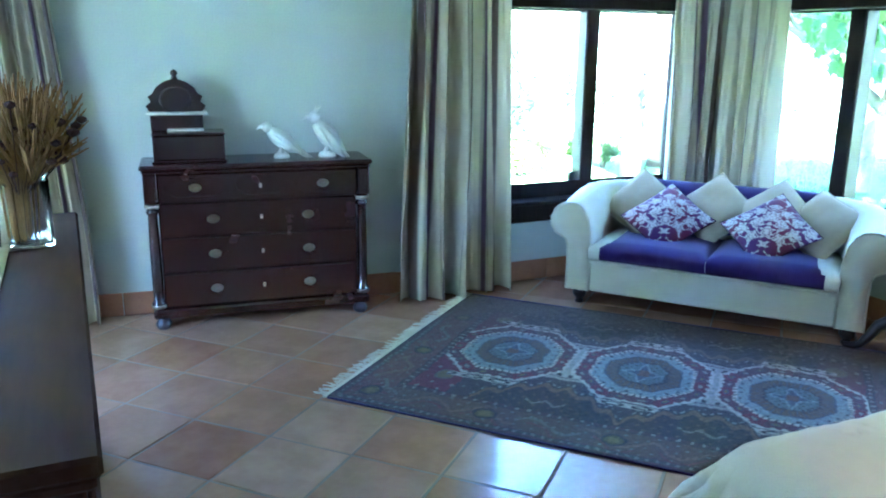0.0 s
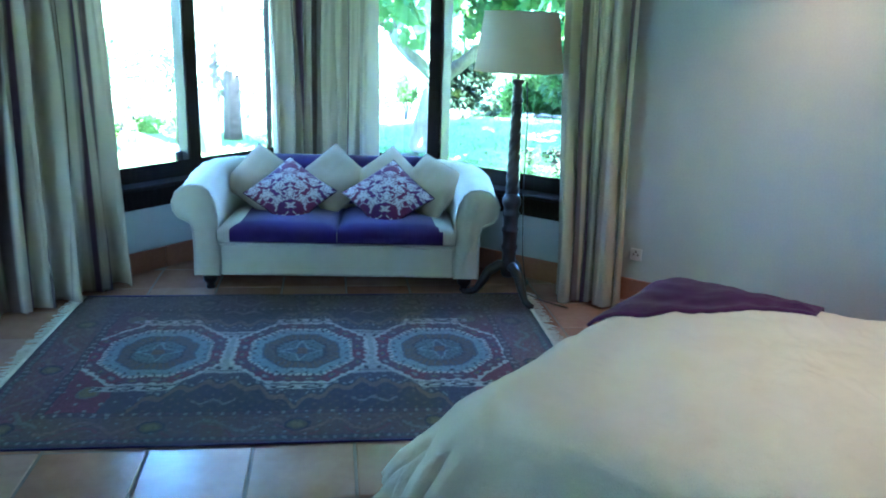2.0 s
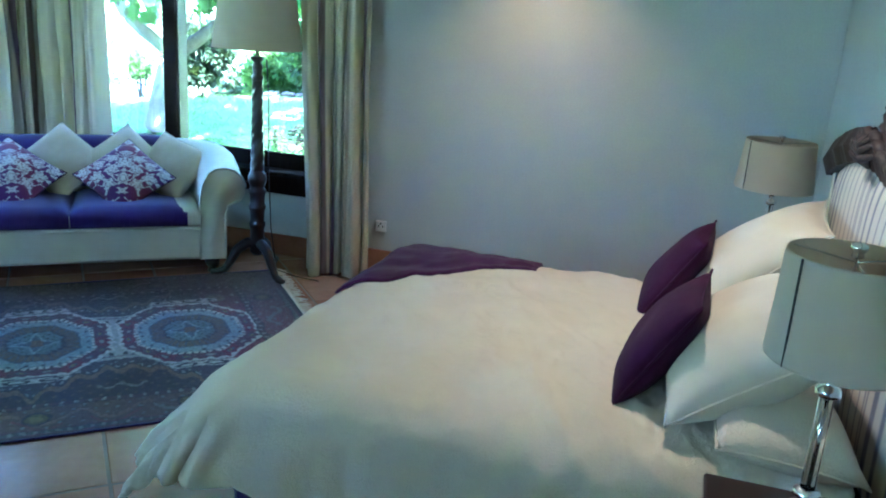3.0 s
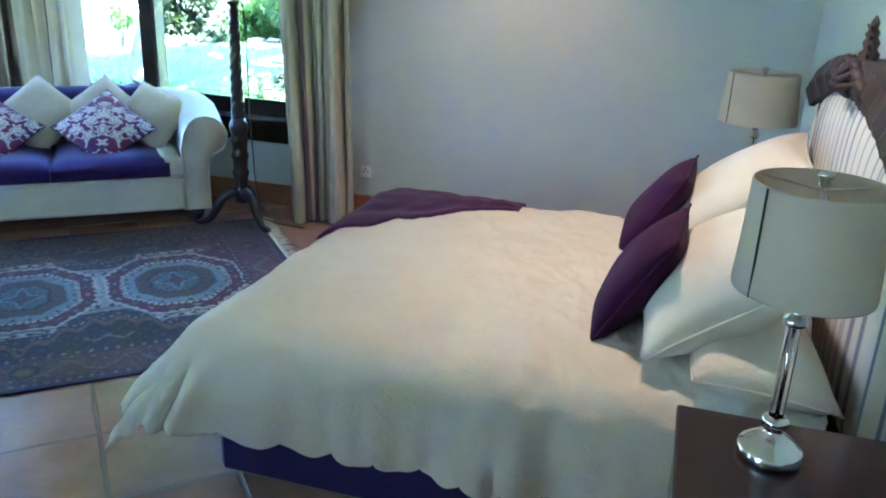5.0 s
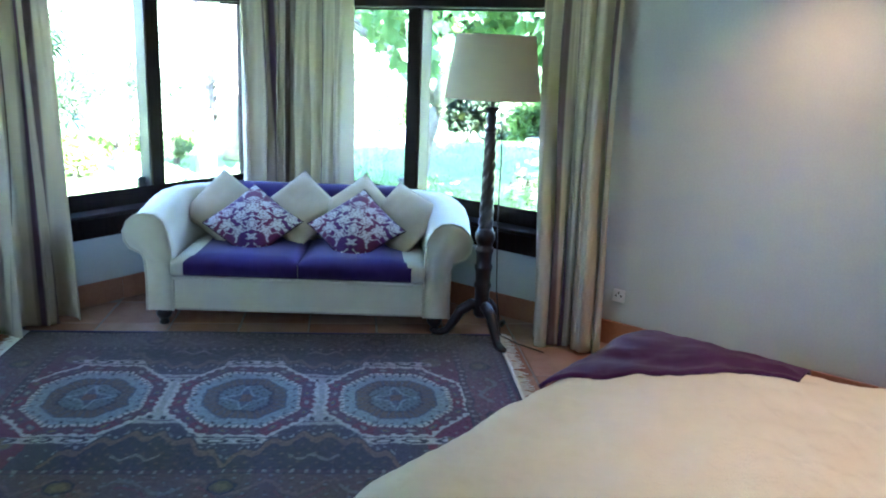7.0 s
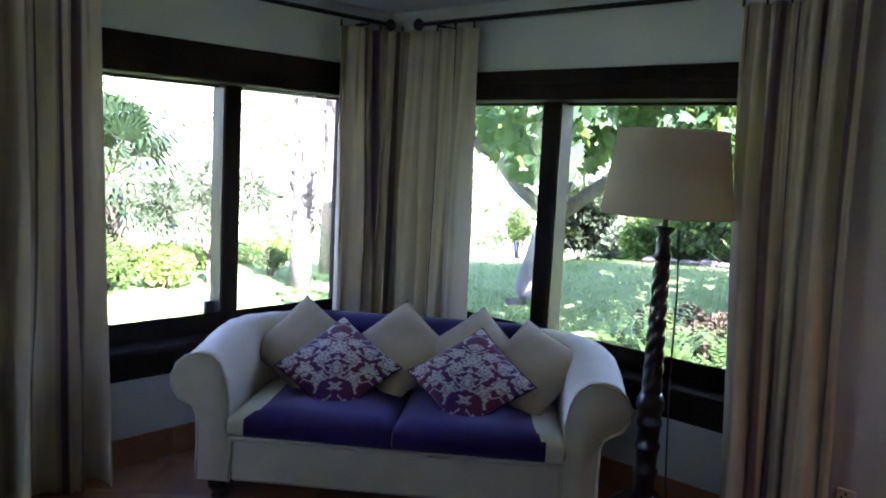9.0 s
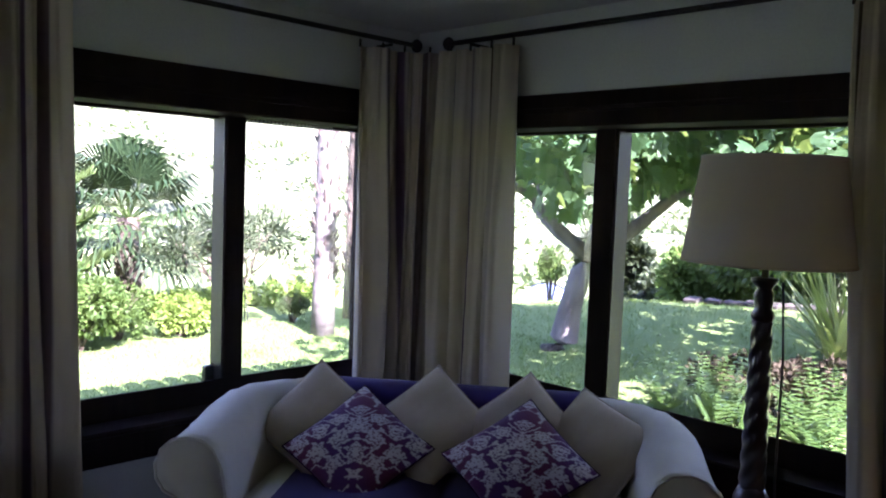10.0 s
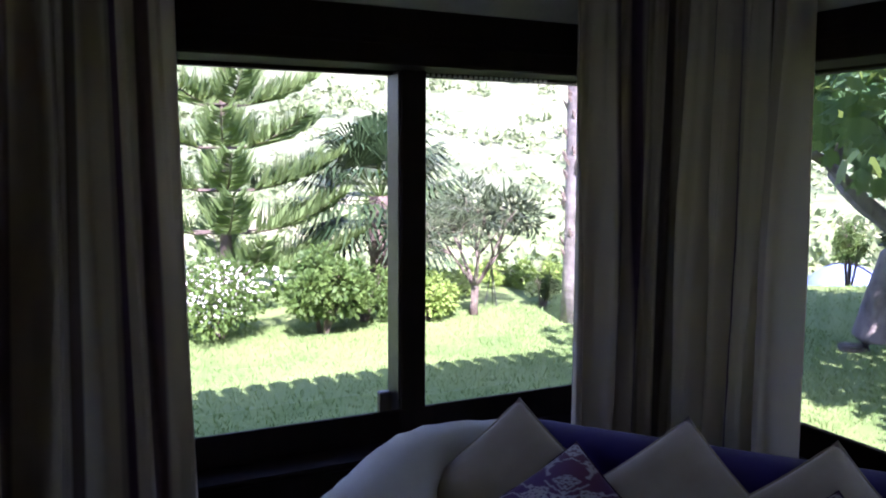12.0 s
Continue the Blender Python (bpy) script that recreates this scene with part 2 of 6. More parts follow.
# ---- builders ----
def finish(name, bm, mat, parent=None, label="", smooth=False):
    me = bpy.data.meshes.new(name)
    bm.to_mesh(me)
    bm.free()
    for m in (mat if isinstance(mat, (list, tuple)) else [mat]):
        me.materials.append(m)
    if smooth:
        me.polygons.foreach_set("use_smooth", [True] * len(me.polygons))
    ob = new(name, me)
    if parent is not None:
        ob.parent = parent
    if label:
        ob["label"] = label
    return ob


def part(name, bm, mat, parent, label="", smooth=False):
    return finish(name, bm, mat, parent, label, smooth)


def thing(name, label, category, m=None, group="", kind=""):
    ob = new(name)
    ob.empty_display_size = 0.1
    if m is not None:
        ob.matrix_world = m
    return tagged(ob, label, category, group, kind)


def box(bm, x0, x1, y0, y1, z0, z1, bevel=0.0, seg=1):
    r = bmesh.ops.create_cube(bm, size=1)
    vs = r["verts"]
    bmesh.ops.scale(bm, vec=(x1 - x0, y1 - y0, z1 - z0), verts=vs)
    bmesh.ops.translate(bm, vec=((x0 + x1) / 2, (y0 + y1) / 2, (z0 + z1) / 2), verts=vs)
    if bevel:
        es = list({e for v in vs for e in v.link_edges})
        bmesh.ops.bevel(bm, geom=es, offset=bevel, segments=seg, affect="EDGES", profile=0.5)
    return bm


def boxes(*rows, bevel=0.004):
    bm = bmesh.new()
    for r in rows:
        box(bm, *r, bevel=bevel)
    return bm


def lathe(profile, seg=24, bm=None, at=(0, 0, 0)):
    """A turned body from rows of radius and height."""
    bm = bm or bmesh.new()
    rings = []
    for r, z in profile:
        rings.append([bm.verts.new((at[0] + max(r, 1e-4) * math.cos(2 * math.pi * i / seg), at[1] + max(r, 1e-4) * math.sin(2 * math.pi * i / seg), at[2] + z)) for i in range(seg)])
    for a, b in zip(rings, rings[1:]):
        for i in range(seg):
            bm.faces.new((a[i], a[(i + 1) % seg], b[(i + 1) % seg], b[i]))
    bm.faces.new(list(reversed(rings[0])))
    bm.faces.new(rings[-1])
    return bm


def tube(bm, points, radii, seg=8):
    """A round bar through points, with a radius at each."""
    pts = [Vector(p) for p in points]
    rings = []
    up = Vector((0, 0, 1))
    for i, p in enumerate(pts):
        d = (pts[min(i + 1, len(pts) - 1)] - pts[max(i - 1, 0)]).normalized()
        side = d.cross(up if abs(d.z) < 0.95 else Vector((1, 0, 0))).normalized()
        other = side.cross(d)
        r = radii[i] if isinstance(radii, (list, tuple)) else radii
        rings.append([bm.verts.new(p + side * r * math.cos(2 * math.pi * k / seg) + other * r * math.sin(2 * math.pi * k / seg)) for k in range(seg)])
    for a, b in zip(rings, rings[1:]):
        for k in range(seg):
            bm.faces.new((a[k], b[k], b[(k + 1) % seg], a[(k + 1) % seg]))
    bm.faces.new(rings[0])
    bm.faces.new(list(reversed(rings[-1])))
    return bm


def grid(nu, nv, f, bm=None):
    """A sheet from f(u, v) for u and v from 0 to 1."""
    bm = bm or bmesh.new()
    vs = [[bm.verts.new(f(i / nu, j / nv)) for j in range(nv + 1)] for i in range(nu + 1)]
    for i in range(nu):
        for j in range(nv):
            bm.faces.new((vs[i][j], vs[i + 1][j], vs[i + 1][j + 1], vs[i][j + 1]))
    return bm


def dye(ob, f):
    """Writes the woven pattern f(point) -> colour into the mesh's own colour layer."""
    at = ob.data.color_attributes.new("dye", "FLOAT_COLOR", "POINT")
    flat = []
    for v in ob.data.vertices:
        flat.extend((*f(v.co), 1.0))
    at.data.foreach_set("color", flat)


def thick(ob, t, offset=-1.0):
    m = ob.modifiers.new("thickness", "SOLIDIFY")
    m.thickness, m.offset = t, offset
    return ob


def smoothstep(a, b, x):
    t = min(1.0, max(0.0, (x - a) / (b - a)))
    return t * t * (3 - 2 * t)


# ---- walls, floor, ceiling ----
def wall_with_opening(name, m, length, openings, x_from=0.0, label="white painted plaster wall"):
    """A wall along local +x with its room face at y=0, thickness to +y, and openings of (x0, x1, z0, z1)."""
    rows, x = [], x_from
    for x0, x1, z0, z1 in openings:
        rows += [(x, x0, 0, T_WALL, -0.6, H_ROOM + 0.1), (x0, x1, 0, T_WALL, -0.6, z0), (x0, x1, 0, T_WALL, z1, H_ROOM + 0.1)]
        x = x1
    rows.append((x, length, 0, T_WALL, -0.6, H_ROOM + 0.1))
    ob = finish(name, boxes(*rows, bevel=0), M["wall"])
    ob.matrix_world = m
    return tagged(ob, label, "wall", kind="structure")


# local +x of the window wall A runs from the corner towards the bend; its room face looks to +x
WALL_A = Matrix(((0, -1, 0, 0), (-1, 0, 0, 0), (0, 0, 1, 0), (0, 0, 0, 1)))       # (l, d, z) -> (-d, -l, z)
A_OPEN = (0.16, 2.05, SILL, 2.07)
B_OPEN = (0.16, 2.62, SILL, 2.04)
wall_a = wall_with_opening("wall_west", WALL_A, 2.14, [A_OPEN], x_from=-T_WALL)
wall_b = wall_with_opening("wall_north", Matrix.Identity(4), X_HEAD + T_WALL, [B_OPEN], x_from=0.0)
ang_a = math.atan2(DIR_A.y, DIR_A.x)
CHEST_WALL = Matrix.Translation(CORNER_A) @ Matrix.Rotation(ang_a, 4, "Z") @ Matrix.Diagonal((1, -1, 1, 1))
D_OPEN = (2.95, 4.15, -0.02, 2.10)
wall_c = wall_with_opening("wall_southwest", CHEST_WALL, 4.75, [D_OPEN], x_from=0.0)
# head wall and back wall
ob = finish("wall_east", boxes((X_HEAD, X_HEAD + T_WALL, Y_BACK, 0.0, -0.6, H_ROOM + 0.1), bevel=0), M["wall"])
tagged(ob, "white painted plaster wall behind the bed", "wall", kind="structure")
ob = finish("wall_south", boxes((-0.9, 1.2, Y_BACK - T_WALL, Y_BACK, -0.6, H_ROOM + 0.1), (1.2, 2.9, Y_BACK - T_WALL, Y_BACK, -0.6, 0.6), (1.2, 2.9, Y_BACK - T_WALL, Y_BACK, 2.07, H_ROOM + 0.1), (2.9, X_HEAD + T_WALL, Y_BACK - T_WALL, Y_BACK, -0.6, H_ROOM + 0.1), bevel=0), M["wall"])
tagged(ob, "white painted plaster wall", "wall", kind="structure")
ob = finish("ceiling", boxes((-0.95, X_HEAD + T_WALL, Y_BACK - T_WALL, T_WALL, H_ROOM, H_ROOM + 0.12), bevel=0), M["ceiling"])
tagged(ob, "white painted ceiling", "ceiling", kind="structure")
floor = finish("floor", boxes((-0.9, X_HEAD + 0.02, Y_BACK - 0.02, 0.02, -0.12, -0.004), bevel=0), M["grout"])
tagged(floor, "terracotta tiled floor with pale grout joints", "floor", kind="structure")


def skirting(m, x0, x1, n, name="baseboard"):
    root = new(name)
    root.matrix_world = m
    tagged(root, "glazed terracotta skirting tiles along the wall", "baseboard", kind="structure")
    w = (x1 - x0) / n
    me = None
    for i in range(n):
        if me is None:
            o = part("skirting_tile", boxes((0.002, w - 0.002, -0.014, -0.001, 0.0, 0.145), bevel=0.003), M["skirting"], root)
            me = o.data
        else:
            o = new("skirting_tile", me)
            o.parent = root
        o.location = (x0 + i * w, 0, 0)


skirting(WALL_A, 0.02, 2.1, 6)
skirting(Matrix.Identity(4), 0.02, X_HEAD - 0.02, 14)
skirting(CHEST_WALL, 0.02, 2.93, 8)

# ---- roof with its eaves ----
roof = thing("roof", "clay tiled roof with a scalloped eave", "roof", kind="structure")
EAVE = 1.05
part("roof_deck", boxes((-EAVE, 9.0, -9.0, 1.55, 2.62, 2.78), bevel=0), M["ceiling"], roof)
bm = bmesh.new()
for i in range(50):
    y = -8.9 + i * 0.21
    tube(bm, [(-EAVE - 0.14, y, 2.80), (-EAVE + 0.5, y, 2.86)], [0.095, 0.085], 10)
part("eave_tiles", bm, M["skirting"], roof)
bm = boxes((-0.3, 9.0, -9.0, 0.28, 2.53, 2.62), bevel=0)
part("roof_plate", bm, M["ceiling"], roof)


# ---- window units ----
def window_unit(name, m, x0, x1, sash, label, head, slots):
    """A dark wooden sliding window: boxed head and sill boards, frame, mullion and panes. sash: the mullion's middle and its width."""
    root = thing(name, label, "window", m, kind="structure")
    w = M["dark_wood"]
    part("head_board", boxes((x0 - 0.03, x1 + 0.03, -0.02, 0.19, GT + 0.012, head), bevel=0.006), w, root)
    part("head_moulding", boxes((x0 - 0.03, x1 + 0.03, -0.032, -0.0205, GT + 0.075, GT + 0.10), bevel=0.004), w, root)
    part("sill_board", boxes((x0 - 0.03, x1 + 0.03, -0.02, 0.10, SILL - 0.012, 0.552), bevel=0.008), w, root)
    part("sill_ledge", boxes((x0 - 0.03, x1 + 0.03, -0.05, 0.10, 0.554, 0.580), bevel=0.008), w, root)
    part("bottom_rail", boxes((x0, x1, 0.1195, 0.248, SILL + 0.002, GB - 0.032), bevel=0.004), w, root)
    part("glazing_bead", boxes((x0, x1, 0.1055, 0.119, SILL + 0.002, GB + 0.010), bevel=0.004), w, root)
    part("top_rail", boxes((x0, x1, 0.195, 0.248, GT, head - 0.01), bevel=0.004), w, root)
    part("side_frame", boxes((x0 - 0.002, x0 + 0.07, 0.1195, 0.246, GB - 0.03, GT), bevel=0.004), w, root)
    part("side_frame", boxes((x1 - 0.07, x1 + 0.002, 0.1195, 0.246, GB - 0.03, GT), bevel=0.004), w, root)
    mid, half = sash
    part("sash_stile", boxes((mid - half, mid + half * 0.28, 0.1065, 0.19, GB + 0.003, GT + 0.010), bevel=0.004), w, root)
    part("sash_stile", boxes((mid - half * 0.8, mid + half * 0.28, 0.194, 0.240, GB - 0.03, GT + 0.01), bevel=0.004), w, root)
    for a, b, d in ((x0 + 0.07, mid - half, 0.172), (mid + half * 0.28, x1 - 0.07, 0.228)):
        o = part("pane", boxes((a, b, d - 0.003, d + 0.003, GB - 0.031, GT), bevel=0), M["glass"], root)
        o.visible_shadow = False
    part("sash_track", boxes((mid + half * 0.28 + 0.001, mid + half * 0.28 + 0.006, 0.121, 0.222, GB - 0.029, GT - 0.002), bevel=0.001), M["track"], root, "lighter brown sash edge")
    # solid white bars stand in for daylight shining through the shutter slots
    bm = bmesh.new()
    for k in range(slots):
        xs = mid - half - 0.04 - k * 0.022
        box(bm, xs - 0.012, xs, 0.190, 0.1945, GT + 0.003, GT + 0.011)
    if slots:
        part("sash_handle", boxes((mid + half * 0.28 + 0.008, mid + half * 0.28 + 0.055, 0.175, 0.212, GB - 0.030, GB + 0.060), bevel=0.006), M["track"], root)
        part("shutter_slots", bm, M["plastic"], root, "row of white bars for the daylit slots of a roller shutter")
    return root


window_unit("window_1", WALL_A, A_OPEN[0], A_OPEN[1], (1.05, 0.075), "dark brown wooden sliding window with a boxed head", 2.08, 24)
window_unit("window_2", Matrix.Identity(4), B_OPEN[0], B_OPEN[1], (1.165, 0.085), "dark brown wooden sliding window with a boxed head", 2.05, 0)
# glazed door and an assumed back window, both at the unseen end of the room
door = thing("door_1", "dark wooden glazed garden door", "door", CHEST_WALL, kind="structure")
a, b = D_OPEN[0], D_OPEN[1]
part("door_frame", boxes((a, a + 0.08, 0.1, 0.2, 0, 2.1), (b - 0.08, b, 0.1, 0.2, 0, 2.1), (a + 0.08, b - 0.08, 0.1, 0.2, 2.0, 2.1), (a + 0.08, b - 0.08, 0.1, 0.2, 0, 0.1), bevel=0), M["dark_wood"], door)
o = part("pane", boxes((a + 0.08, b - 0.08, 0.147, 0.153, 0.1, 2.0), bevel=0), M["glass"], door)
o.visible_shadow = False
win = thing("window_3", "assumed dark wooden window in the unseen back wall", "window", kind="structure")
part("window_frame", boxes((1.2, 1.28, Y_BACK - 0.2, Y_BACK - 0.1, 0.6, 2.07), (2.82, 2.9, Y_BACK - 0.2, Y_BACK - 0.1, 0.6, 2.07), (1.28, 2.82, Y_BACK - 0.2, Y_BACK - 0.1, 1.99, 2.07), (1.28, 2.82, Y_BACK - 0.2, Y_BACK - 0.1, 0.6, 0.68), bevel=0), M["dark_wood"], win)
o = part("pane", boxes((1.28, 2.82, Y_BACK - 0.153, Y_BACK - 0.147, 0.68, 1.99), bevel=0), M["glass"], win)
o.visible_shadow = False

# ---- curtains ----
STRIPES = [(0.22, (0.78, 0.71, 0.57)), (0.075, (0.27, 0.205, 0.21)), (0.13, (0.76, 0.68, 0.54)), (0.05, (0.20, 0.13, 0.20)),
           (0.035, (0.52, 0.46, 0.38)), (0.16, (0.78, 0.71, 0.57)), (0.06, (0.15, 0.105, 0.085)), (0.10, (0.56, 0.49, 0.39))]
PERIOD = sum(w for w, _ in STRIPES)


def stripe(s):
    s = (s / 1.45) % PERIOD
    for w, c in STRIPES:
        if s < w:
            return c
        s -= w
    return STRIPES[0][1]


def curtain(name, top, bottom, z0, z1, folds, cloth_width, depth, seed, label):
    """A pleated curtain that hangs from the polyline top to the polyline bottom (plan points); folds deepen downwards."""
    rnd = random.Random(seed)
    ph = [rnd.uniform(0, 6.28) for _ in range(8)]

    def along(poly, u):
        pts = [Vector((*p, 0)) for p in poly]
        seg = [(b - a).length for a, b in zip(pts, pts[1:])]
        s = u * sum(seg)
        for a, b, l in zip(pts, pts[1:], seg):
            if s <= l + 1e-9:
                d = (b - a).normalized()
                return a + d * s, Vector((-d.y, d.x, 0))
            s -= l
        d = (pts[-1] - pts[-2]).normalized()
        return pts[-1], Vector((-d.y, d.x, 0))
    root = thing(name, label, "curtain", group="striped curtains")
    nu, nv = folds * 20, 26

    def f(u, v):
        z = z1 + (z0 - z1) * v
        pt, nt = along(top, u)
        pb, nb = along(bottom, u)
        w = smoothstep(0, 1, v)
        p, n = pt.lerp(pb, w), nt.lerp(nb, w).normalized()
        uu = u + 0.035 * math.sin(5 * u + ph[0]) + 0.034 * w * math.sin(11 * u + ph[1] + 2.4 * v)
        a = 2 * math.pi * folds * uu
        amp = depth * (0.45 + 0.55 * smoothstep(0.02, 0.5, v)) * (0.70 + 0.42 * math.sin(3.1 * u * folds * 0.7 + ph[2]))
        s = math.sin(a + 0.65 * math.sin(2.8 * v + ph[3] + 7 * u))
        off = amp * (abs(s) ** 0.62) * (1 if s > 0 else -1) + 0.013 * math.sin(2.3 * a + 2.2 * v + ph[4]) + 0.005 * math.sin(5.3 * a + 6 * v)
        side = 0.35 * amp * math.cos(a) * (0.4 + 0.6 * v)
        d = Vector((n.y, -n.x, 0))
        q = p + n * off + d * side
        return (q.x, q.y, z + 0.006 * math.sin(a * 0.5 + ph[5]) * (1 if v > 0.97 else 0))
    o = part("curtain_cloth", grid(nu, nv, f), M["curtain"], root, smooth=True)
    at = o.data.color_attributes.new("dye", "FLOAT_COLOR", "POINT")
    flat = []
    for i in range(nu + 1):
        for j in range(nv + 1):
            flat.extend((*stripe(i / nu * cloth_width + ph[6]), 1))
    at.data.foreach_set("color", flat)
    thick(o, 0.004, 0)
    # pinch pleats and hooks at the heading
    for k in range(folds + 1):
        pt, nt = along(top, k / folds)
        bm = bmesh.new()
        tube(bm, [(pt.x, pt.y, z1 - 0.008), (pt.x, pt.y, z1 + 0.03)], 0.006, 6)
        part("curtain_hook", bm, M["iron"], root)
    return root


curtain("curtain", [(0.13, -1.86), (0.12, -2.50)], [(0.14, -1.82), (0.20, -2.60)], 0.012, 2.275, 5, 2.3, 0.095, 3, "floor-length cream curtain with brown and purple stripes beside the chest")
curtain("curtain", [(0.12, -0.50), (0.15, -0.22), (0.26, -0.13), (0.76, -0.12)], [(0.13, -0.50), (0.17, -0.24), (0.28, -0.16), (0.77, -0.13)], 0.012, 2.275, 7, 2.6, 0.068, 11, "floor-length striped curtain filling the window corner behind the sofa")
curtain("curtain", [(2.23, -0.12), (2.72, -0.12)], [(2.37, -0.27), (2.77, -0.18)], 0.012, 2.265, 5, 2.0, 0.085, 23, "floor-length striped curtain beside the floor lamp")
c = CHEST_WALL
pa, pb, pc, pd = (c @ Vector(v) for v in ((2.44, -0.12, 0), (2.95, -0.12, 0), (2.30, -0.16, 0), (2.95, -0.14, 0)))
curtain("curtain", [pa[:2], pb[:2]], [pc[:2], pd[:2]], 0.012, 2.275, 6, 2.1, 0.06, 31, "floor-length pale striped curtain beside the garden door")


def curtain_rod(points, finials):
    root = thing("curtain_rod", "thin black iron curtain rod with ball finials", "curtain rod")
    bm = bmesh.new()
    tube(bm, points, 0.012, 10)
    part("rod", bm, M["iron"], root, smooth=True)
    for p in finials:
        part("finial", lathe([(0.004, -0.034), (0.02, -0.026), (0.030, -0.008), (0.030, 0.010), (0.019, 0.026), (0.006, 0.034)], 14, at=p), M["iron"], root, smooth=True)
    return root


for pts, fin, brackets in (([(0.12, -0.15, 2.325), (0.12, -2.68, 2.325)], [(0.12, -0.13, 2.325), (0.12, -2.70, 2.325)], [(-1, (0.12, -0.30)), (-1, (0.12, -2.62))]),
                 ([(0.36, -0.12, 2.315), (2.92, -0.12, 2.315)], [(0.34, -0.12, 2.315), (2.94, -0.12, 2.315)], [(1, (0.50, -0.12)), (1, (2.84, -0.12))])):
    rod = curtain_rod(pts, fin)
    for side, (x, y) in brackets:
        bm = bmesh.new()
        z = pts[0][2] - 0.018
        tube(bm, [(x, y, z), (x - 0.115, y, z)] if side < 0 else [(x, y, z), (x, y + 0.115, z)], 0.008, 8)
        part("bracket", bm, M["iron"], rod)

# ---- sofa ----
SOFA = pose(1.235, -1.03, 0, 0, 0, 37.6)
sofa = thing("sofa", "cream linen sofa with scrolled arms and purple seat band", "sofa", SOFA)
half = []
for k in range(9):
    half.append((-0.87, -0.05 + 0.40 * k / 8))
for k in range(1, 13):
    a = math.pi - (math.pi / 2) * k / 12
    half.append((-0.53 + 0.34 * math.cos(a), 0.35 + 0.34 * math.sin(a)))
path = half + [(-0.53 + 1.06 * k / 12, 0.69) for k in range(1, 12)] + [(-x, y) for x, y in reversed(half)]
prof = [(-0.14, 0.100), (-0.145, 0.36), (-0.14, 0.48), (-0.125, 0.57), (-0.095, 0.635), (-0.05, 0.668), (0.01, 0.675), (0.065, 0.66), (0.108, 0.622), (0.130, 0.57), (0.124, 0.515), (0.095, 0.470), (0.055, 0.452), (0.025, 0.435), (0.012, 0.395), (0.008, 0.28), (0.012, 0.100)]
bm = bmesh.new()
rings = []
for i, (x, y) in enumerate(path):
    a, b = Vector(path[max(i - 1, 0)]), Vector(path[min(i + 1, len(path) - 1)])
    d = (b - a).normalized()
    out = Vector((-d.y, d.x))
    rise = smoothstep(0.0, 0.55, y)
    rings.append([bm.verts.new((x + out.x * o, y + out.y * o, z + 0.065 * rise * smoothstep(0.2, 0.6, z) + (0.004 * math.sin(9 * i * 0.3) if z > 0.5 else 0))) for o, z in prof])
for a, b in zip(rings, rings[1:]):
    for k in range(len(prof) - 1):
        bm.faces.new((a[k], b[k], b[k + 1], a[k + 1]))
bm.faces.new(rings[0])
bm.faces.new(list(reversed(rings[-1])))
bmesh.ops.recalc_face_normals(bm, faces=bm.faces)
o = part("arms_and_back", bm, M["linen"], sofa, smooth=True)
# piping round the scrolled arm fronts
for side in (-1, 1):
    bm = bmesh.new()
    tube(bm, [(side * (0.87 + q), -0.052, z) for q, z in prof], 0.006, 6)
    part("arm_piping", bm, M["linen"], sofa, smooth=True)
part("seat_base", boxes((-0.735, 0.735, -0.045, 0.64, 0.098, 0.322), bevel=0.018), M["linen"], sofa)
bm = bmesh.new()
tube(bm, [(-0.725, -0.050, 0.302), (0.725, -0.050, 0.302)], 0.013, 8)
part("base_piping", bm, M["linen"], sofa)


def seat_pad(x0, x1, y0, y1, z0, z1, seed):
    def f(u, v):
        a, b = 2 * u - 1, 2 * v - 1
        puff = (1 - abs(a) ** 6) * (1 - abs(b) ** 6)
        return (x0 + (x1 - x0) * u, y0 + (y1 - y0) * v, z1 - 0.035 + 0.04 * puff ** 0.5 + 0.004 * math.sin(6 * u + seed) * math.cos(5 * v))

    def g(u, v):
        return (x0 + (x1 - x0) * (1 - u), y0 + (y1 - y0) * v, z0)
    b = grid(20, 12, f)
    grid(20, 12, g, b)
    # sides
    for (ua, va, ub, vb) in ((0, 0, 1, 0), (1, 0, 1, 1), (1, 1, 0, 1), (0, 1, 0, 0)):
        def s(u, v):
            uu, vv = ua + (ub - ua) * u, va + (vb - va) * u
            px, py, pz = f(uu, vv)
            bulge = 0.012 * math.sin(math.pi * v)
            return (px + bulge * (1 if uu == 1 and ua == ub else -1 if uu == 0 and ua == ub else 0), py + bulge * (-1 if vv == 0 and va == vb else 1 if vv == 1 and va == vb else 0), z0 + (pz - z0) * v)
        grid(20, 4, s, b)
    bmesh.ops.remove_doubles(b, verts=b.verts, dist=0.0005)
    bmesh.ops.recalc_face_normals(b, faces=b.faces)
    return b


for x0, x1, k in ((-0.728, -0.004, 0.4), (0.004, 0.728, 2.1)):
    pad = part("seat_cushion", seat_pad(x0, x1, -0.085, 0.55, 0.324, 0.436, k), M["linen"], sofa, smooth=True)
    bx0, bx1 = (x0 + 0.075, x1 + 0.003) if k < 1 else (x0 - 0.003, x1 - 0.075)
    part("purple_band", seat_pad(bx0, bx1, -0.091, 0.545, 0.328, 0.442, k), M["purple"], pad, "deep purple wool band", smooth=True)
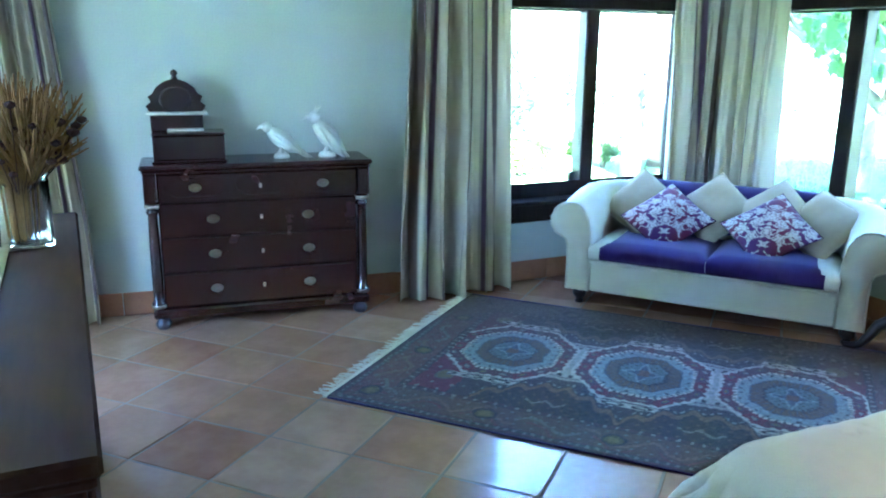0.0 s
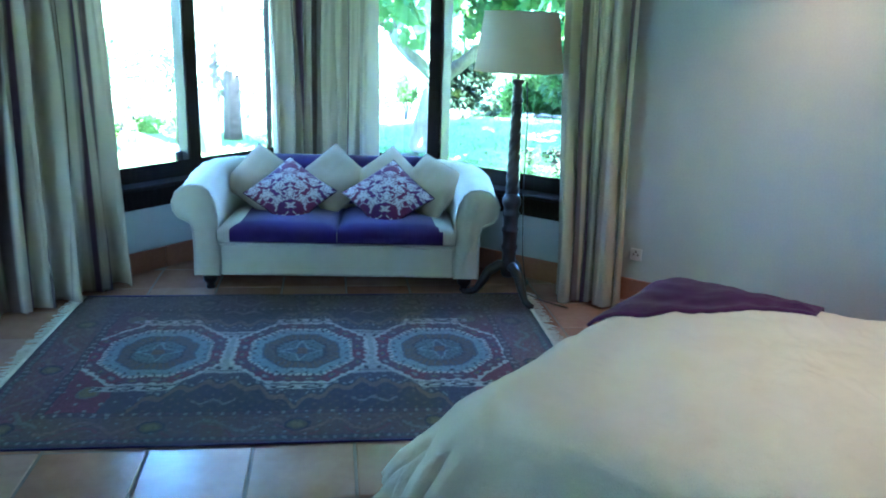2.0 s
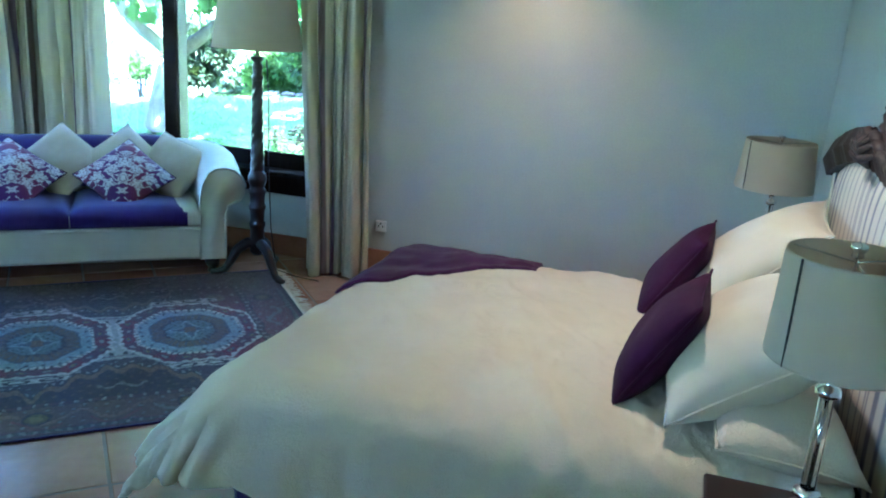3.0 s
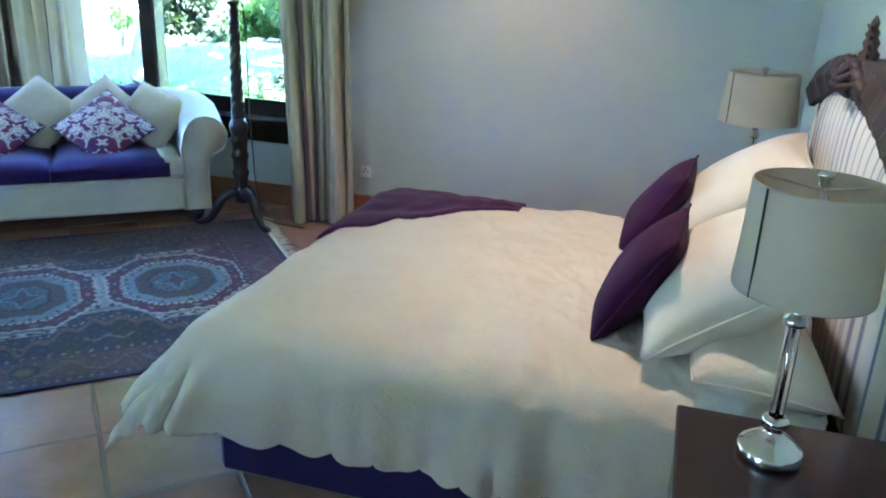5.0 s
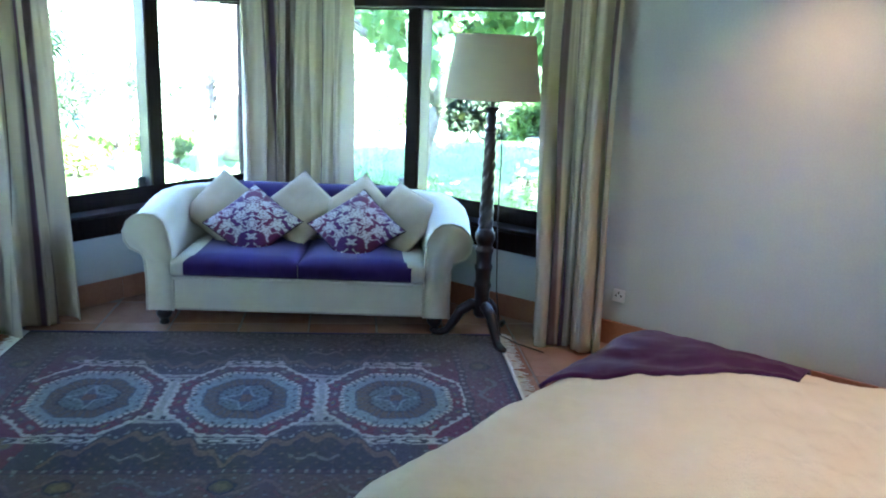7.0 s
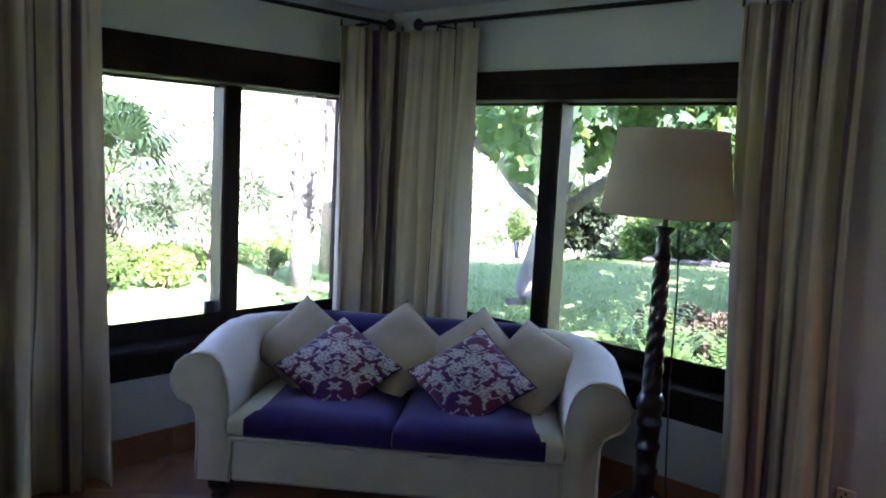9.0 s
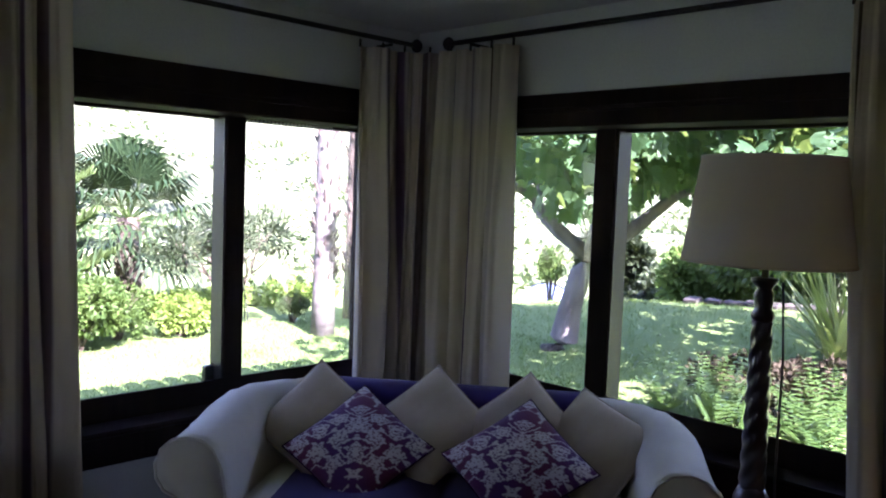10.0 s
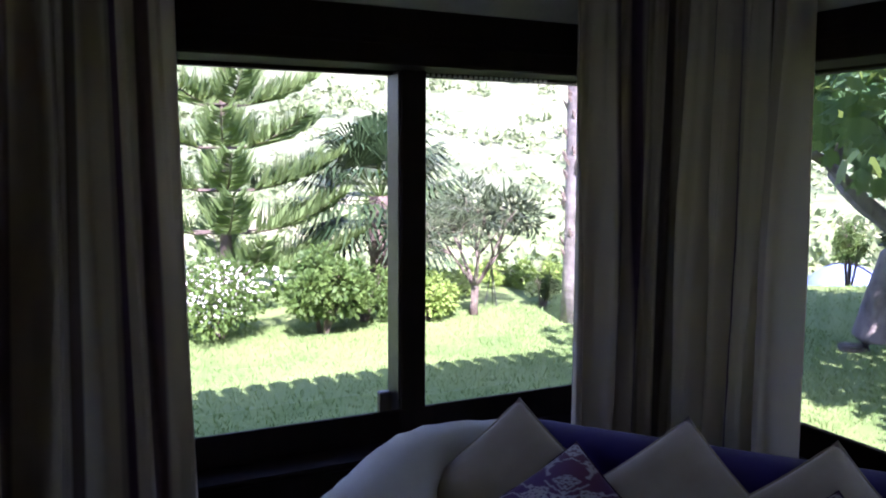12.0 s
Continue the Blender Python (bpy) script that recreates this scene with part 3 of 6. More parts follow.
# the purple band runs up over the back
bm = bmesh.new()
bp = [(-0.146, 0.44), (-0.140, 0.545), (-0.126, 0.64), (-0.095, 0.705), (-0.05, 0.739), (0.01, 0.746), (0.065, 0.731), (0.113, 0.692), (0.136, 0.64), (0.130, 0.58)]
rings = [[bm.verts.new((-0.60 + 1.2 * i / 24, 0.69 + q + (0.002 if q > 0 else -0.002), z + 0.003)) for q, z in bp] for i in range(25)]
for a, b in zip(rings, rings[1:]):
    for k in range(len(bp) - 1):
        bm.faces.new((a[k], b[k], b[k + 1], a[k + 1]))
thick(part("back_band", bm, M["purple"], sofa, "deep purple wool band", smooth=True), 0.004, 1)
FOOT = [(0.016, 0.0), (0.026, 0.004), (0.030, 0.016), (0.021, 0.030), (0.032, 0.042), (0.044, 0.060), (0.046, 0.080), (0.038, 0.103)]
for x, y in ((-0.80, 0.0), (0.80, 0.0), (-0.62, 0.58), (0.62, 0.58)):
    part("leg", lathe(FOOT, 16, at=(x, y, 0)), M["ebony"], sofa, "turned black wooden foot", smooth=True)


# ---- cushions ----
def pillow(size_x, size_y, depth, n=22, pinch=0.06, seed=0, sag=0.0):
    """A stuffed square cushion standing in its xz plane, bottom corner logic left to its pose."""
    rnd = random.Random(seed)
    p1, p2 = rnd.uniform(0, 6), rnd.uniform(0, 6)

    def sheet(sign):
        def f(u, v):
            a, b = 2 * u - 1, 2 * v - 1
            k = 1 - pinch * (1 - abs(a) ** 2) * abs(b) ** 3
            h = 1 - pinch * (1 - abs(b) ** 2) * abs(a) ** 3
            puff = max(0.0, (1 - abs(a) ** 2.6) * (1 - abs(b) ** 2.6)) ** 0.62
            w = 1 + 0.10 * math.sin(4 * a + p1) * math.cos(3 * b + p2)
            return (a * size_x / 2 * h, sign * depth / 2 * puff * w, b * size_y / 2 * k + sag * puff)
        return f
    bm = grid(n, n, sheet(-1))
    fr = sheet(1)
    grid(n, n, lambda u, v: fr(1 - u, v), bm)
    bmesh.ops.remove_doubles(bm, verts=bm.verts, dist=0.0004)
    bmesh.ops.recalc_face_normals(bm, faces=bm.faces)
    return bm


def piping(size_x, size_y, pinch=0.06, r=0.004):
    pts = []
    for a0, b0, a1, b1 in ((-1, -1, 1, -1), (1, -1, 1, 1), (1, 1, -1, 1), (-1, 1, -1, -1)):
        for k in range(8):
            a, b = a0 + (a1 - a0) * k / 8, b0 + (b1 - b0) * k / 8
            kk = 1 - pinch * (1 - abs(a) ** 2) * abs(b) ** 3
            hh = 1 - pinch * (1 - abs(b) ** 2) * abs(a) ** 3
            pts.append((a * size_x / 2 * hh, 0, b * size_y / 2 * kk))
    pts.append(pts[0])
    bm = bmesh.new()
    return tube(bm, pts, r, 6)


def damask(p):
    """A mirrored leaf and scroll figure in ivory on plum-violet."""
    c, n = math.cos(radians(45)), math.sin(radians(45))
    x, z = abs(p.x * c + p.z * n) / 0.145, (p.z * c - p.x * n) / 0.145
    row = math.floor((z + 1.15) / 2.3)
    x, z = abs((x + (1.05 if row % 2 else 0.0) + 1.05) % 2.1 - 1.05), (z + 1.15) % 2.3 - 1.15
    light = False
    for cx, cz, rx, rz, petals, ph in ((0.0, 0.42, 0.42, 0.40, 7, 0.3), (0.50, 0.0, 0.34, 0.40, 5, 1.1), (0.0, -0.48, 0.38, 0.36, 7, 2.0), (0.56, 0.66, 0.34, 0.28, 5, 0.6), (0.56, -0.70, 0.34, 0.30, 5, 1.8), (1.02, 0.30, 0.26, 0.34, 5, 0.2), (1.0, -0.36, 0.26, 0.32, 5, 2.6), (0.0, 1.02, 0.30, 0.26, 5, 0.0), (0.0, -1.10, 0.30, 0.26, 5, 1.0), (0.0, -0.03, 0.14, 0.11, 4, 0.5)):
        dx, dz = (x - cx) / rx, (z - cz) / rz
        dx += 0.14 * math.sin(5 * dz + ph)
        r, a = math.hypot(dx, dz), math.atan2(dz, dx)
        edge = 0.73 + 0.16 * math.cos(petals * a + ph) + 0.06 * math.cos(3 * petals * a)
        vein = 0.42 + 0.10 * math.cos(petals * a + ph) < r < 0.50 + 0.10 * math.cos(petals * a + ph) or abs(math.sin(petals * a / 2 + ph)) < 0.10 and 0.2 < r < 0.75
        if r < edge and not vein and r > 0.10:
            light = True
    if abs(math.sin(6 * x + 2.6 * math.sin(4.5 * z))) < 0.20 and abs(math.sin(5 * z + 1)) > 0.3:
        light = True
    if light:
        return (0.56, 0.50, 0.48)
    t = 0.5 + 0.5 * math.sin(11 * p.x + 17 * p.z)
    return (0.075 + 0.055 * t, 0.016, 0.115 - 0.055 * t)


def cushion(name, m, sx, sy, d, mat, label, seed=0, pattern=None, group="", category="cushion", n=22, trim=None):
    root = thing(name, label, category, m, group)
    o = part("cushion_cover", pillow(sx, sy, d, n, seed=seed), mat, root, smooth=True)
    if pattern:
        dye(o, pattern)
    part("piping", piping(sx, sy), trim or mat, root, smooth=True)
    return root


def sofa_at(x, y, z, rx, ry, rz):
    return SOFA @ pose(x, y, z, 0, 0, rz) @ pose(0, 0, 0, rx) @ pose(0, 0, 0, 0, ry)


# beige ones at the back, then the two patterned ones
for x, y, z, rx, ry, rz, s in ((-0.53, 0.47, 0.605, -40, 42, 12, 1), (-0.07, 0.495, 0.615, -42, 44, -2, 2), (0.31, 0.48, 0.610, -42, 50, 2, 4), (0.58, 0.41, 0.595, -46, 24, -22, 6)):
    cushion("cushion", sofa_at(x, y, z, rx, ry, rz), 0.42, 0.42, 0.15, M["beige"], "plain beige linen cushion leaning on the sofa back", s, group="beige sofa cushions")
for x, y, z, rx, ry, rz, s in ((-0.335, 0.325, 0.560, -50, 43, 5, 8), (0.305, 0.267, 0.563, -50, 47, -5, 9)):
    cushion("cushion", sofa_at(x, y, z, rx, ry, rz), 0.43, 0.43, 0.14, M["damask"], "ivory and plum damask cushion standing on its corner on the sofa", s, damask, "damask sofa cushions", n=90, trim=M["plum"])

# ---- floor lamp ----
lamp = thing("floor_lamp", "black twisted wooden floor lamp with cream shade", "floor lamp", pose(2.13, -0.44, 0, 0, 0, -18))
col = [(0.030, 0.13), (0.046, 0.15), (0.050, 0.20), (0.050, 0.225), (0.042, 0.24), (0.044, 0.30), (0.051, 0.32), (0.051, 0.335), (0.043, 0.35), (0.046, 0.41), (0.053, 0.43), (0.053, 0.445), (0.044, 0.46), (0.047, 0.51), (0.054, 0.53), (0.054, 0.545), (0.044, 0.56), (0.048, 0.58), (0.057, 0.60), (0.057, 0.63), (0.046, 0.655), (0.040, 0.67)]
part("lower_column", lathe(col, 24), M["ebony"], lamp, smooth=True)
# the twisted shaft
bm = bmesh.new()
rings = []
for i in range(97):
    v = i / 96
    z, r0 = 0.665 + 0.545 * v, 0.041 - 0.009 * v
    rings.append([bm.verts.new(((r0 + 0.0022 * math.cos(4 * a - 52 * v)) * math.cos(a), (r0 + 0.0022 * math.cos(4 * a - 52 * v)) * math.sin(a), z)) for a in (2 * math.pi * k / 28 for k in range(28))])
for a, b in zip(rings, rings[1:]):
    for k in range(28):
        bm.faces.new((a[k], a[(k + 1) % 28], b[(k + 1) % 28], b[k]))
part("twisted_shaft", bm, M["ebony"], lamp, smooth=True)
part("capital", lathe([(0.026, 1.205), (0.036, 1.222), (0.036, 1.235), (0.026, 1.25), (0.031, 1.285), (0.031, 1.30), (0.022, 1.315), (0.040, 1.337), (0.043, 1.348), (0.030, 1.352)], 24), M["ebony"], lamp, smooth=True)
part("socket_stem", lathe([(0.012, 1.35), (0.012, 1.385), (0.020, 1.39), (0.020, 1.43), (0.010, 1.44)], 14), M["brass"], lamp, smooth=True)
for k in range(3):
    bm = bmesh.new()
    a = radians(-9 + 120 * k)
    pts = [(0.0, 0.20), (0.06, 0.205), (0.12, 0.165), (0.165, 0.085), (0.20, 0.035), (0.245, 0.018), (0.285, 0.022)]
    tube(bm, [(r * math.cos(a), r * math.sin(a), z) for r, z in pts], [0.034, 0.034, 0.032, 0.027, 0.022, 0.022, 0.015], 10)
    part("foot", bm, M["ebony"], lamp, smooth=True)


def shade_mesh(r0, r1, z0, z1, seg=48, t=0.003):
    bm = bmesh.new()
    rows = [(r0, z0), (r0 + 0.001, z0 + 0.006), ((r0 + r1) / 2, (z0 + z1) / 2), (r1 + 0.001, z1 - 0.006), (r1, z1), (r1 - t, z1), ((r0 + r1) / 2 - t, (z0 + z1) / 2), (r0 - t, z0)]
    rings = [[bm.verts.new((r * math.cos(2 * math.pi * k / seg), r * math.sin(2 * math.pi * k / seg), z)) for k in range(seg)] for r, z in rows]
    for a, b in zip(rings, rings[1:] + rings[:1]):
        for k in range(seg):
            bm.faces.new((a[k], a[(k + 1) % seg], b[(k + 1) % seg], b[k]))
    return bm


sh = part("shade", shade_mesh(0.262, 0.215, 1.395, 1.735), M["shade"], lamp, "cream tapered cloth shade", smooth=True)
for r, z in ((0.2625, 1.399), (0.2155, 1.731)):
    bm = bmesh.new()
    tube(bm, [(r * math.cos(2 * math.pi * k / 48), r * math.sin(2 * math.pi * k / 48), z) for k in range(49)], 0.004, 6)
    part("rim", bm, M["shade"], sh, smooth=True)
bm = bmesh.new()
for k in range(3):
    a = 2.1 * k
    tube(bm, [(0.01 * math.cos(a), 0.01 * math.sin(a), 1.44), (0.214 * math.cos(a), 0.214 * math.sin(a), 1.728)], 0.0025, 5)
part("shade_carrier", bm, M["brass"], lamp)
bm = bmesh.new()
tube(bm, [(0.045, 0.03, 1.34), (0.055, 0.04, 1.1), (0.055, 0.04, 0.7), (0.07, 0.05, 0.3), (0.09, 0.08, 0.03), (0.20, 0.12, 0.006), (0.38, 0.16, 0.006)], 0.004, 6)
part("power_cord", bm, M["cord"], lamp, smooth=True)

# ---- rug ----
RUG_L, RUG_W = 2.66, 1.84
RUG = pose(1.393, -3.49, 0.0, 0, 0, 41.2)
IVORY, BLUE, NAVY, RED, RUST, TEAL, PLUM, OCHRE = (0.42, 0.41, 0.40), (0.072, 0.085, 0.135), (0.030, 0.032, 0.060), (0.125, 0.028, 0.062), (0.125, 0.080, 0.072), (0.205, 0.255, 0.30), (0.088, 0.042, 0.080), (0.165, 0.125, 0.065)


def octagon(x, y, cut=0.72):
    x, y = abs(x), abs(y)
    return max(x, y, (x + y) * cut)


def rug_colour(p):
    wx = 0.012 * noise.noise((p.x * 9, p.y * 9, 0.0)) + 0.007 * noise.noise((p.x * 40, p.y * 40, 1.0))
    wy = 0.012 * noise.noise((p.x * 9, p.y * 9, 5.0)) + 0.007 * noise.noise((p.x * 40, p.y * 40, 6.0))
    c = rug_figure(Vector((p.x + wx, p.y + wy, 0)))
    # knots of neighbouring colours and worn, faded patches
    k = noise.noise((p.x * 70, p.y * 70, 9.0))
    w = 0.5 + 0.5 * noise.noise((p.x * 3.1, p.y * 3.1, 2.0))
    # the sofa's shade on the near-sofa side, put into the dye as darker brown
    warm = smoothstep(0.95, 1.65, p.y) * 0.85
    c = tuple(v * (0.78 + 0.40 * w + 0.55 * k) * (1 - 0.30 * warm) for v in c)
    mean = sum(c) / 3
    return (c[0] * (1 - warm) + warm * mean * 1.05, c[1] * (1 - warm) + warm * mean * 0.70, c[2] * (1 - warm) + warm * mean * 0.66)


def rug_figure(p):
    x, y = p.x, p.y
    ex, ey = min(x, RUG_L - x), min(y, RUG_W - y)
    e = min(ex, ey)
    t = x if ey < ex else y
    if e < 0.016:
        return NAVY
    if e < 0.062:                                   # outer guard with small dashes
        k = (t * 24) % 1.0
        return (0.17, 0.17, 0.19) if 0.3 < k < 0.65 and 0.030 < e < 0.050 else PLUM if e < 0.026 or e > 0.055 else (0.060, 0.062, 0.085)
    if e < 0.245:                                   # main border: rosettes between curled leaves, much faded
        d = (e - 0.153) / 0.09
        n_ = int(t / 0.30)
        cell = (t / 0.30) % 1.0 - 0.5
        r = math.hypot(cell * 3.2, d)
        if n_ % 2 == 0 and r < 0.62:
            return OCHRE if r < 0.28 else (0.10, 0.085, 0.055) if r < 0.48 else NAVY
        curl = d - 0.55 * math.sin(6.283 * cell + n_)
        if abs(curl) < 0.13:
            return (0.150, 0.100, 0.100) if n_ % 3 else (0.14, 0.13, 0.14)
        if abs(curl + 0.55) < 0.09 and abs(cell) < 0.33:
            return (0.13, 0.055, 0.075)
        if math.sin(t * 71) * math.sin(d * 8 + t * 13) > 0.86:
            return (0.15, 0.16, 0.18)
        return (0.118, 0.062, 0.082) if ex < ey else (0.098, 0.070, 0.078)
    if e < 0.285:                                   # inner guard
        k = (t * 19) % 1.0
        return NAVY if e > 0.277 or e < 0.252 else (0.20, 0.19, 0.20) if 0.3 < k < 0.6 else (0.075, 0.048, 0.072)
    # field with three octagon medallions joined by ladders
    cy = y - RUG_W / 2 - 0.03
    for cx in (0.61, 1.325, 2.04):
        dx, dy = x - cx, cy
        o = octagon(dx / 0.345, dy / 0.395, 0.70)
        if o < 1.0:
            an = math.atan2(dy, dx)
            if o > 0.945 + 0.018 * math.sin(40 * an):
                return IVORY
            if o > 0.770:                           # plum band with small flowers
                k, n_ = (an * 20 / 6.283) % 1.0 - 0.5, int(an * 20 / 6.283 + 40)
                f = math.hypot(k * 2.3, (o - 0.855) / 0.065)
                if f < 0.55:
                    return (0.24, 0.22, 0.22) if n_ % 2 and f < 0.4 else OCHRE if f < 0.3 else BLUE
                return RED if n_ % 3 == 0 else PLUM
            if o > 0.715:
                return IVORY if (an * 9) % 1.0 > 0.30 else NAVY
            if o > 0.560:                           # pale blue ring with dark ticks
                k = (an * 24 / 6.283) % 1.0
                return NAVY if (0.38 < k < 0.62 and 0.655 < o < 0.695) else TEAL
            if o > 0.535:
                return BLUE
            if o > 0.375 + 0.02 * math.sin(24 * an):
                return (0.105, 0.082, 0.080) if math.sin(an * 34) < 0.75 else BLUE
            if o > 0.350:
                return NAVY
            star = min(abs(dx) / 0.055 + abs(dy) / 0.155, abs(dx) / 0.135 + abs(dy) / 0.06)
            if max(abs(dx) / 0.030, abs(dy) / 0.034) < 1:
                return RUST
            if star < 0.72:
                return BLUE
            if star < 0.92:
                return TEAL
            return (0.115, 0.145, 0.185) if math.sin(dx * 150) * math.sin(dy * 140) < 0.6 else NAVY
    for lx in (0.9675, 1.6825):
        if abs(x - lx) < 0.062 and abs(cy) < 0.24:
            if abs(abs(x - lx) - 0.028) < 0.010 and 0.2 < (cy * 12) % 1.0 < 0.62:
                return NAVY
            return (0.30, 0.31, 0.32)
        if abs(x - lx) < 0.095 and abs(cy) < 0.20:
            return IVORY if abs(abs(cy) - 0.10) < 0.022 and abs(abs(x - lx) - 0.078) < 0.008 else PLUM
        if abs(x - lx) < 0.16 and abs(abs(cy) - 0.262) < 0.014:
            return (0.28, 0.28, 0.29)
        # great curled leaves in the spandrels
        hy = 0.66 - abs(cy)
        u = abs(x - lx)
        if hy < 0.36 and u < 0.36:
            bow = hy - 0.27 * math.cos(u / 0.36 * 1.45) + 0.03 * math.cos(u * 52)
            if abs(bow) < 0.042:
                return (0.15, 0.10, 0.085) if abs(bow) < 0.026 else (0.035, 0.036, 0.060)
            if 0.042 < bow < 0.060 and (x * 30) % 1.0 < 0.45:
                return (0.22, 0.23, 0.25)
            if bow < -0.10 and abs(hy - 0.09 - 0.02 * math.cos(u * 60)) < 0.012 and u < 0.10:
                return (0.17, 0.16, 0.165)
            if bow < -0.042:
                return (0.046, 0.042, 0.064) if math.sin(x * 90) * math.sin(y * 80) < 0.75 else (0.11, 0.085, 0.08)
    for cx in (0.61, 1.325, 2.04):                  # small cartouches above and below the medallions
        if abs(x - cx) < 0.21 and 0.405 < abs(cy) < 0.455:
            k = ((x - cx) / 0.14) % 1.0 - 0.5
            r = math.hypot(k * 2.4, (abs(cy) - 0.43) / 0.022)
            return NAVY if 0.55 < r < 0.95 else IVORY
    for cx in (0.40, 2.25):
        for sy in (-1, 1):
            r = math.hypot((x - cx) / 0.085, (cy - sy * 0.46) / 0.095)
            if r < 1:
                return OCHRE if r < 0.50 else (0.13, 0.12, 0.11) if r < 0.66 else RED
    if ex < 0.50:
        return RED if (math.sin(x * 61) * math.sin(y * 47)) < 0.8 else (0.2, 0.19, 0.19)
    return (0.15, 0.17, 0.20) if (math.sin(x * 53 + 1) * math.sin(y * 61)) > 0.90 else (0.052, 0.050, 0.085)


rug = thing("rug", "worn blue and plum oriental rug with three octagon medallions", "rug", RUG)
random.seed(5)


def rug_sheet(u, v):
    x, y = u * RUG_L, v * RUG_W
    w = 0.004 * math.sin(2.3 * x + 1.1) * math.sin(2.9 * y)
    return (x + 0.006 * math.sin(3 * y), y + 0.005 * math.sin(2.2 * x), 0.009 + w * 0.3 + 0.0025 * math.sin(5 * x) * math.sin(6 * y))


me = bpy.data.meshes.new("rug_field")
NU, NV = 380, 262
uu, vv = np.meshgrid(np.linspace(0, 1, NU + 1), np.linspace(0, 1, NV + 1), indexing="ij")
co = [rug_sheet(a, b) for a, b in zip(uu.ravel(), vv.ravel())]
idx = np.arange((NU + 1) * (NV + 1)).reshape(NU + 1, NV + 1)
fc = np.stack([idx[:-1, :-1], idx[1:, :-1], idx[1:, 1:], idx[:-1, 1:]], -1).reshape(-1, 4)
me.from_pydata(co, [], fc.tolist())
me.materials.append(M["rug"])
pile = new("rug_field", me)
pile.parent = rug
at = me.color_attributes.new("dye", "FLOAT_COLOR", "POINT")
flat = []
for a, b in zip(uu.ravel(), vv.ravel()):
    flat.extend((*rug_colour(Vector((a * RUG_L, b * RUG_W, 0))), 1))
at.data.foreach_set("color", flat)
part("edge_binding", boxes((0.004, RUG_L - 0.004, -0.006, 0.010, 0.001, 0.010), (0.004, RUG_L - 0.004, RUG_W - 0.010, RUG_W + 0.006, 0.001, 0.010), bevel=0.003), M["navy"], rug)
for name, x0, sgn in (("fringe", 0.0, -1), ("fringe", RUG_L, 1)):
    bm = bmesh.new()
    box(bm, min(x0, x0 + sgn * 0.02), max(x0, x0 + sgn * 0.02), 0.0, RUG_W, 0.001, 0.009)
    for k in range(190):
        y = RUG_W * (k + 0.5) / 190
        l = random.uniform(0.055, 0.095)
        dy, dz = random.uniform(-0.03, 0.03), random.uniform(0, 0.008)
        tube(bm, [(x0 + sgn * 0.012, y, 0.007), (x0 + sgn * l * 0.5, y + dy * 0.4, 0.006 + dz), (x0 + sgn * l, y + dy, 0.003)], [0.0035, 0.003, 0.0022], 4)
    part(name, bm, M["fringe"], rug, "knotted ivory cotton fringe")

# ---- bed ----
BX0, BX1, BY0, BY1, BZ = 3.53, 5.14, -2.79, -1.37, 0.60
BW_ = BY1 - BY0
bed = thing("bed", "double bed with dark purple valance and carved padded headboard", "bed")
part("divan_base", boxes((3.40, BX1, -2.815, BY1 + 0.03, 0.03, 0.30), bevel=0.02), M["navy"], bed, "dark purple valance")
part("mattress", boxes((BX0 - 0.02, BX1, BY0 + 0.0, BY1 - 0.0, 0.302, 0.555), bevel=0.05), M["pillow_white"], bed)
for x, y in ((BX0 + 0.1, BY0 + 0.12), (BX0 + 0.1, BY1 - 0.12), (BX1 - 0.1, BY0 + 0.12), (BX1 - 0.1, BY1 - 0.12)):
    part("leg", lathe([(0.025, 0), (0.03, 0.02), (0.03, 0.065)], 12, at=(x, y, 0)), M["ebony"], bed)


